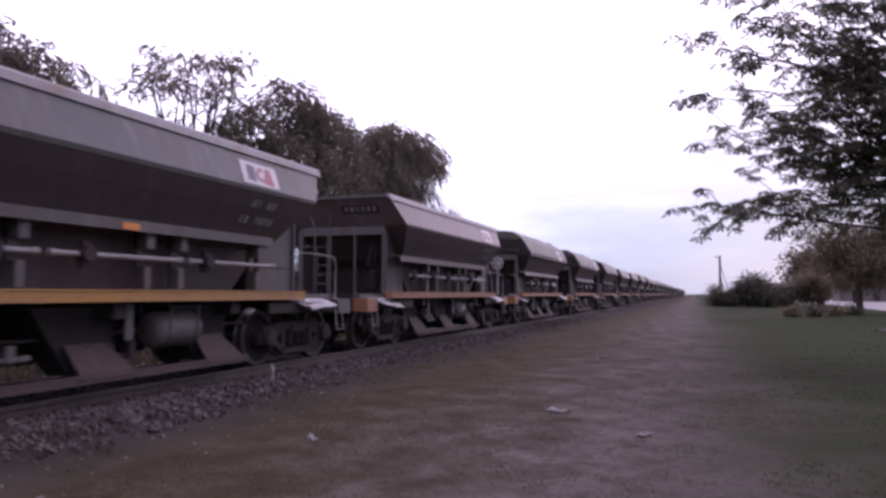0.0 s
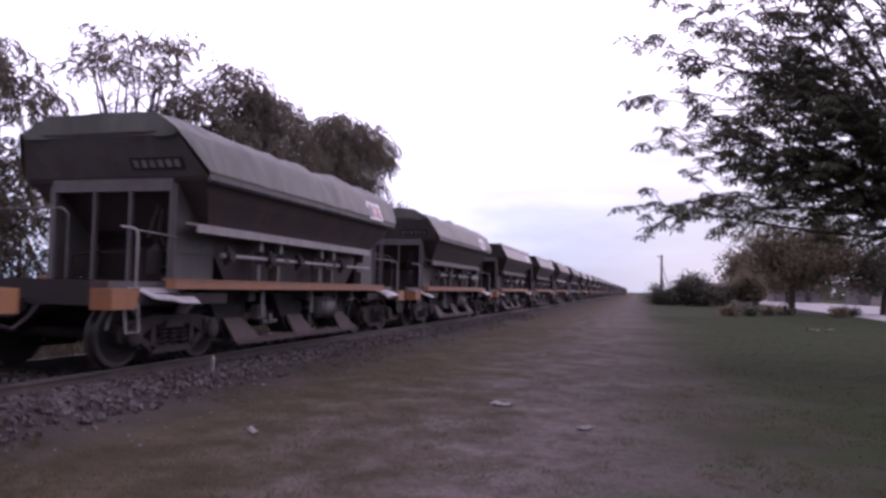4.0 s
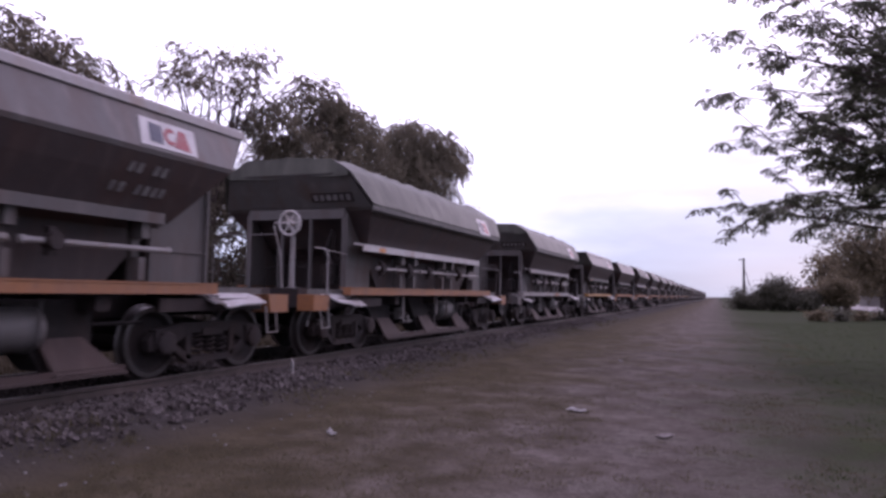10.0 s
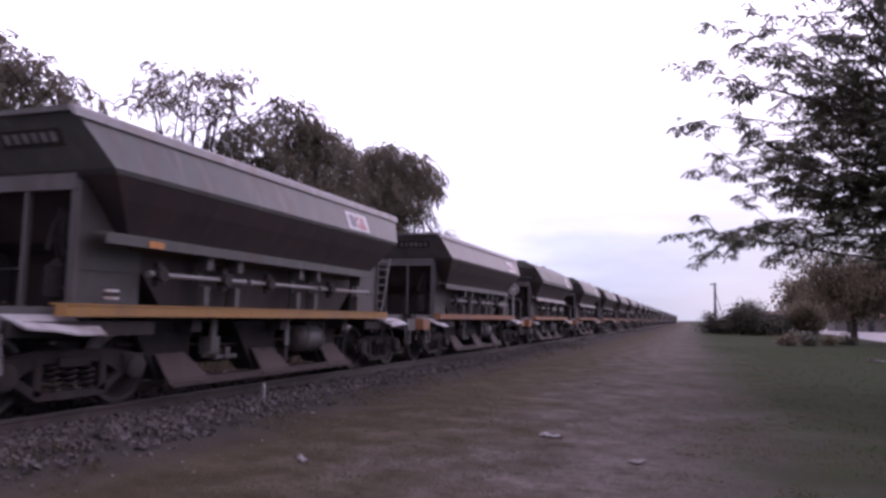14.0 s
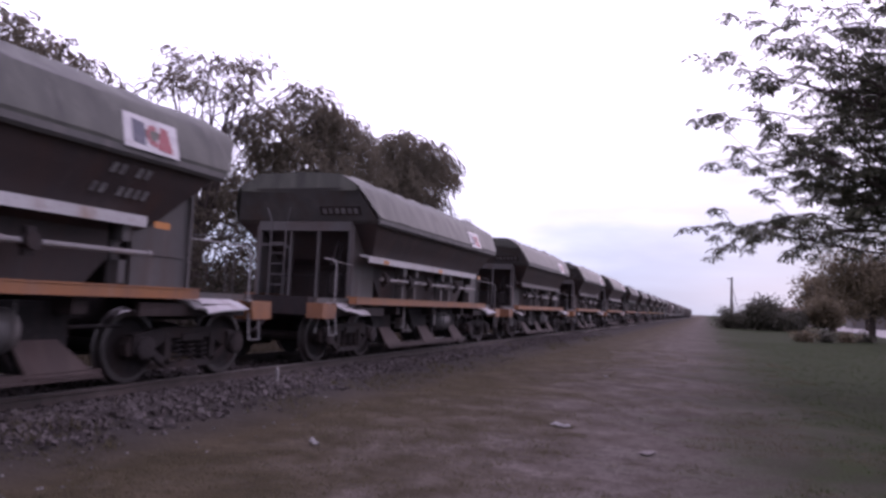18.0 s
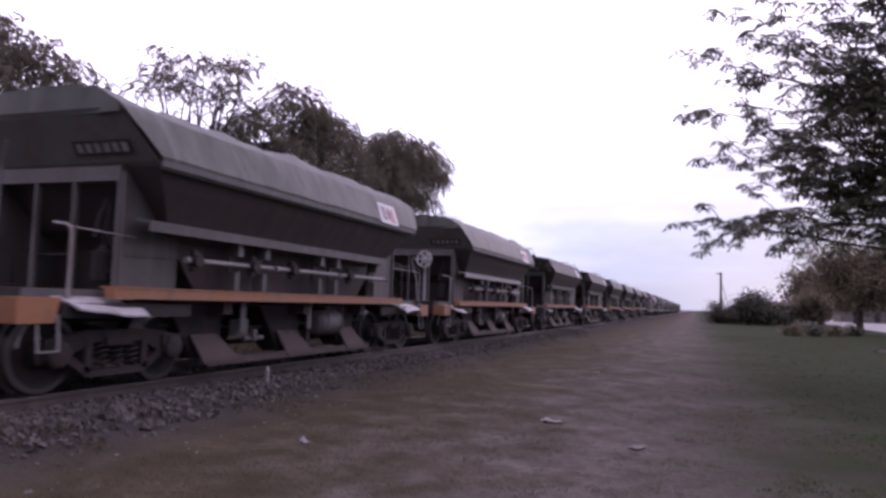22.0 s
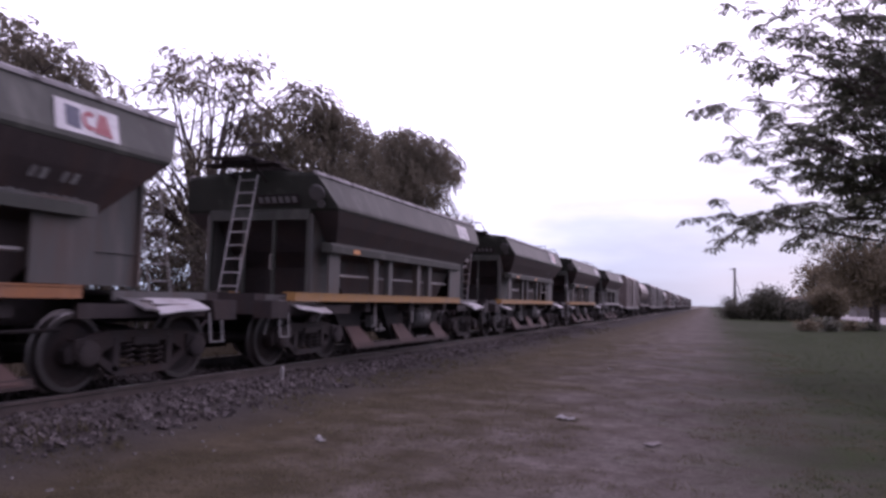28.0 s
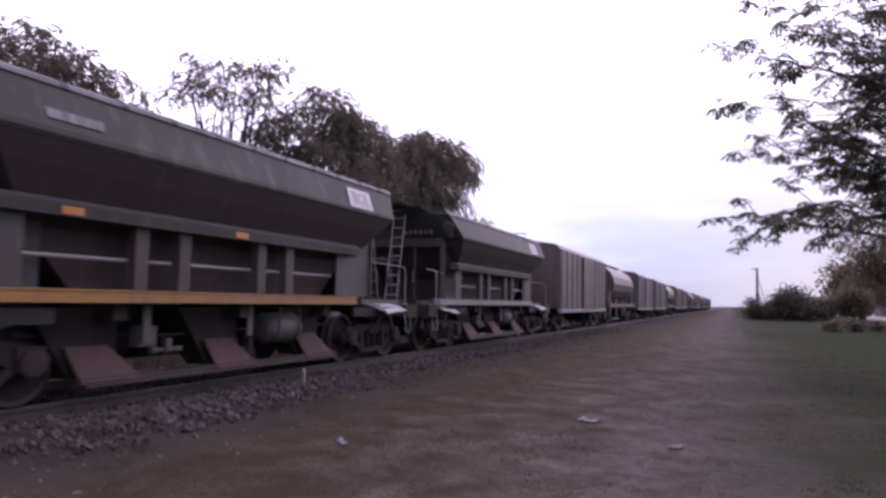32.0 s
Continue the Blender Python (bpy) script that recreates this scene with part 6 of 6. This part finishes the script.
for i in range(5200):
    a = rng.random()
    x, y = (-260 + 230 * a, 260 + rng.uniform(0, 160)) if i % 2 else (45 + 260 * a, 230 + rng.uniform(0, 160))
    h = 4.5 + 3.5 * noise.noise(Vector((x * 0.04, y * 0.03, 0))) + 1.5 * noise.noise(Vector((x * 0.2, 0, 4)))
    p = Vector((x, y, max(0.3, rng.random() ** 0.7 * h)))
    d = Vector((rng.uniform(-1, 1), rng.uniform(-0.3, 0.3), rng.uniform(-0.6, 1))).normalized()
    leaf_quad(fv, ff, p, d, d.cross(Vector((0, 1, 0.1))).normalized(), 2.6 * rng.uniform(0.6, 1.3), 0.9)
tagged(soup("far_woods", fv, ff, BUSH), "dark line of far woods", "woods", kind="stuff")


# ---- houses, wall and mast in the distance ----
def house(x, y, w, d, h, roof_h, label, openings):
    t = thing("house", label, "house", pose(x, y, 0))

    def wall(bm):
        slab(bm, -w / 2, w / 2, -d / 2, d / 2, -0.1, h)

    def roof(bm):
        prism(bm, [(-d / 2 - 0.4, h), (d / 2 + 0.4, h), (d / 2 + 0.4, h + 0.12), (0, h + roof_h), (-d / 2 - 0.4, h + 0.12)], -w / 2 - 0.4, w / 2 + 0.4, "x")
    part("wall", shared(("house_wall", x), wall, PLASTER), t)
    part("roof", shared(("house_roof", x), roof, ROOFING), t, None, "brown clay tile roof")
    for u, z, ww, hh in openings:
        f = part("window", shared(("frame", ww, hh), lambda bm: (slab(bm, -ww / 2, ww / 2, -0.05, 0.0, -hh / 2, -hh / 2 + 0.08), slab(bm, -ww / 2, ww / 2, -0.05, 0.0, hh / 2 - 0.08, hh / 2), slab(bm, -ww / 2, -ww / 2 + 0.08, -0.05, 0.0, -hh / 2 + 0.08, hh / 2 - 0.08), slab(bm, ww / 2 - 0.08, ww / 2, -0.05, 0.0, -hh / 2 + 0.08, hh / 2 - 0.08)), TIMBER), t, pose(u, -d / 2, z))
        part("pane", shared(("pane", ww, hh), lambda bm: slab(bm, -ww / 2 + 0.08, ww / 2 - 0.08, -0.025, -0.015, -hh / 2 + 0.08, hh / 2 - 0.08), GLASS), f)


house(44, 150, 10, 8, 3.2, 1.8, "low plastered house with a brown roof", ((-2.5, 1.6, 1.2, 1.2), (2.0, 1.6, 1.2, 1.2)))
house(33, 172, 9, 8, 3.0, 1.7, "pale plastered house behind trees", ((-1.5, 1.6, 1.2, 1.2), (2.2, 1.1, 1.0, 2.1)))
house(22, 215, 9, 8, 3.0, 1.6, "distant pale house by the street", ((-2, 1.6, 1.2, 1.2), (2, 1.6, 1.2, 1.2)))


def garden_wall():
    t = thing("garden_wall", "long brown garden wall with pale posts by the street", "wall", pose(0, 0, 0))
    for i in range(9):
        a, b = Vector((40.5, 90 + i * 6, 0)), Vector((40.5, 96 + i * 6, 0))
        part("wall_panel", shared("wall_panel", lambda bm: slab(bm, -0.1, 0.1, 0.15, 5.85, -0.1, 1.7), BRICKISH), t, pose(a.x, a.y, 0))
        part("wall_post", shared("wall_post", lambda bm: slab(bm, -0.15, 0.15, -0.15, 0.15, -0.1, 2.2), PLASTER), t, pose(a.x, a.y, 0))


garden_wall()


def signal_mast():
    t = thing("signal_mast", "thin stayed signal mast far along the track", "mast", pose(3.8, 121, 0))
    part("pole", shared("mast_pole", lambda bm: tube(bm, [(0, 0, -0.2), (0, 0, 7.6)], [0.22, 0.15], 8), BLACKENED), t)
    part("cross_arm", shared("mast_arm", lambda bm: slab(bm, -0.75, 0.18, -0.06, 0.06, 7.3, 7.45), BLACKENED), t)
    part("stay", shared("mast_stay", lambda bm: tube(bm, [(0, 0, 6.3), (1.9, 0, -0.1)], 0.05, 5), BLACKENED), t)
    part("stay", shared("mast_stay_b", lambda bm: tube(bm, [(0, 0, 4.4), (1.2, 0, -0.1)], 0.045, 5), BLACKENED), t)
    for i in range(5):
        z = 1.0 + i * 1.0
        part("rung", shared(("mast_rung", i), lambda bm: tube(bm, [(0, 0, z), (1.9 * (6.3 - z) / 6.4, 0, z)], 0.03, 5), BLACKENED), t)


signal_mast()

# ---- small things on the ground ----
def marker_stake():
    x, y = -6.15, 9.55
    t = thing("marker_stake", "short pale stake in the ballast beside the rail", "stake", pose(x, y, ground_height(x, y) - 0.05, 4, 3, 0))
    part("post", shared("stake_post", lambda bm: prism(bm, [(-0.025, 0), (0.025, 0), (0.025, 0.26), (0, 0.31), (-0.025, 0.26)], -0.02, 0.02), PALE), t)


marker_stake()


def paper(x, y, size, seed, label, curl=0.3, mat=PAPER):
    rng = random.Random(seed)
    bm = bmesh.new()
    n = 7
    grid = [[bm.verts.new(((i / (n - 1) - 0.5) * size, (j / (n - 1) - 0.5) * size * 0.55, 0.012 + curl * size * abs(noise.noise(Vector((i * 0.5, j * 0.5, seed * 3.3)))) + curl * size * 0.5 * (i / (n - 1) - 0.4) ** 2)) for i in range(n)] for j in range(n)]
    for r0, r1 in zip(grid, grid[1:]):
        for a, b, c, d in zip(r0, r0[1:], r1[1:], r1):
            if rng.random() > 0.1:
                bm.faces.new((a, b, c, d))
    me = bpy.data.meshes.new("paper_scrap")
    bm.to_mesh(me)
    me.materials.append(mat)
    ob = new("paper_scrap", me)
    ob.matrix_basis = pose(x, y, ground_height(x, y), 0, 0, rng.uniform(0, 180))
    sol = ob.modifiers.new("thickness", "SOLIDIFY")
    sol.thickness = 0.004
    tagged(ob, label, "litter", "litter on the ground")


paper(-3.7, 6.5, 0.13, 1, "crumpled pale paper scrap on dry grass", 0.6)
paper(-1.7, 9.2, 0.24, 2, "curled white paper strip on bare earth", 0.25)
paper(-5.2, 9.4, 0.06, 3, "small white scrap beside the ballast", 0.5)
paper(7.3, 34.2, 0.6, 4, "torn dull plastic sheet on the lawn", 0.3, CARD)
paper(8.1, 34.8, 0.4, 5, "second torn piece of dull sheet on the lawn", 0.3, CARD)
paper(-0.55, 8.0, 0.22, 6, "flat brownish cardboard scrap on the path", 0.1, CARD)
paper(-2.05, 16.5, 0.16, 7, "small pale scrap on the path", 0.4)


def blades(name, count, area, height, width, mat, seed, label, keep):
    """Short blades of grass in uneven tufts."""
    rng = random.Random(seed)
    verts, faces = [], []
    x0, x1, y0, y1 = area
    made = 0
    while made < count:
        x, y = rng.uniform(x0, x1), y0 + (y1 - y0) * rng.random() ** 1.8
        if noise.noise(Vector((x * 0.7, y * 0.7, seed))) + 0.5 * noise.noise(Vector((x * 2.7, y * 2.7, seed))) < keep(x, y):
            made += 0.2
            continue
        for k in range(4):
            a = rng.uniform(0, 6.28)
            px, py = x + rng.gauss(0, 0.035), y + rng.gauss(0, 0.035)
            h = height * rng.uniform(0.4, 1.3)
            w = width * rng.uniform(0.7, 1.3)
            z = ground_height(px, py) - 0.005
            lean = h * rng.uniform(0.2, 1.0)
            b = len(verts)
            ca, sa = math.cos(a), math.sin(a)
            verts += [(px - sa * w, py + ca * w, z), (px + sa * w, py - ca * w, z), (px + ca * lean, py + sa * lean, z + h)]
            faces.append((b, b + 1, b + 2))
            made += 1
    ob = soup(name, verts, faces, mat)
    tagged(ob, label, "grass", kind="stuff")


blades("dry_grass", 150000, (-6.0, 2.5, 3.0, 30), 0.024, 0.004, DRY_GRASS, 3, "thin dry grass on bare earth", lambda x, y: -0.12 + 0.06 * max(0, x + 3.0))
blades("lawn_grass", 120000, (0.6, 14, 4.0, 48), 0.026, 0.006, LAWN, 4, "short dark green grass", lambda x, y: 0.30 - 0.2 * x)
blades("far_weeds", 26000, (-14.5, -9.8, -2.0, 60), 0.26, 0.016, WEEDS, 8, "low brown weeds beyond the track", lambda x, y: -0.25)
blades("track_weeds", 5000, (-6.4, -5.0, 4.0, 45), 0.10, 0.006, DRY_GRASS, 6, "sparse dry weeds at the edge of the ballast", lambda x, y: 0.2)


# ---- what moves ----
def motions():
    """The train rolls past at a steady pace, with its wheels turning."""
    seconds = 32.0
    for wagon, _ in TRAIN:
        x, y, z = wagon.matrix_basis.translation
        walk(wagon, [(t, pose(x, y - SPEED * t, z)) for t in (0.0, 16.0, 32.0)])
    rate = math.degrees(SPEED / WHEEL_R)
    first = {}
    for wagon, sets in TRAIN[:22]:
        for w in sets:
            back = w.parent.matrix_basis.to_3x3()[0][0] < 0       # a bogie that is turned round
            key = (round(w["axle_y"], 2), back)
            if key not in first:
                walk(w, [(k / 15, pose(0, w["axle_y"], WHEEL_R, (-1 if back else 1) * rate * k / 15)) for k in range(int(seconds * 15) + 1)])
                first[key] = w
            else:
                w.rotation_mode = "QUATERNION"
                made = w.animation_data_create()
                made.action = first[key].animation_data.action
                made.action_slot = first[key].animation_data.action_slot


motions()
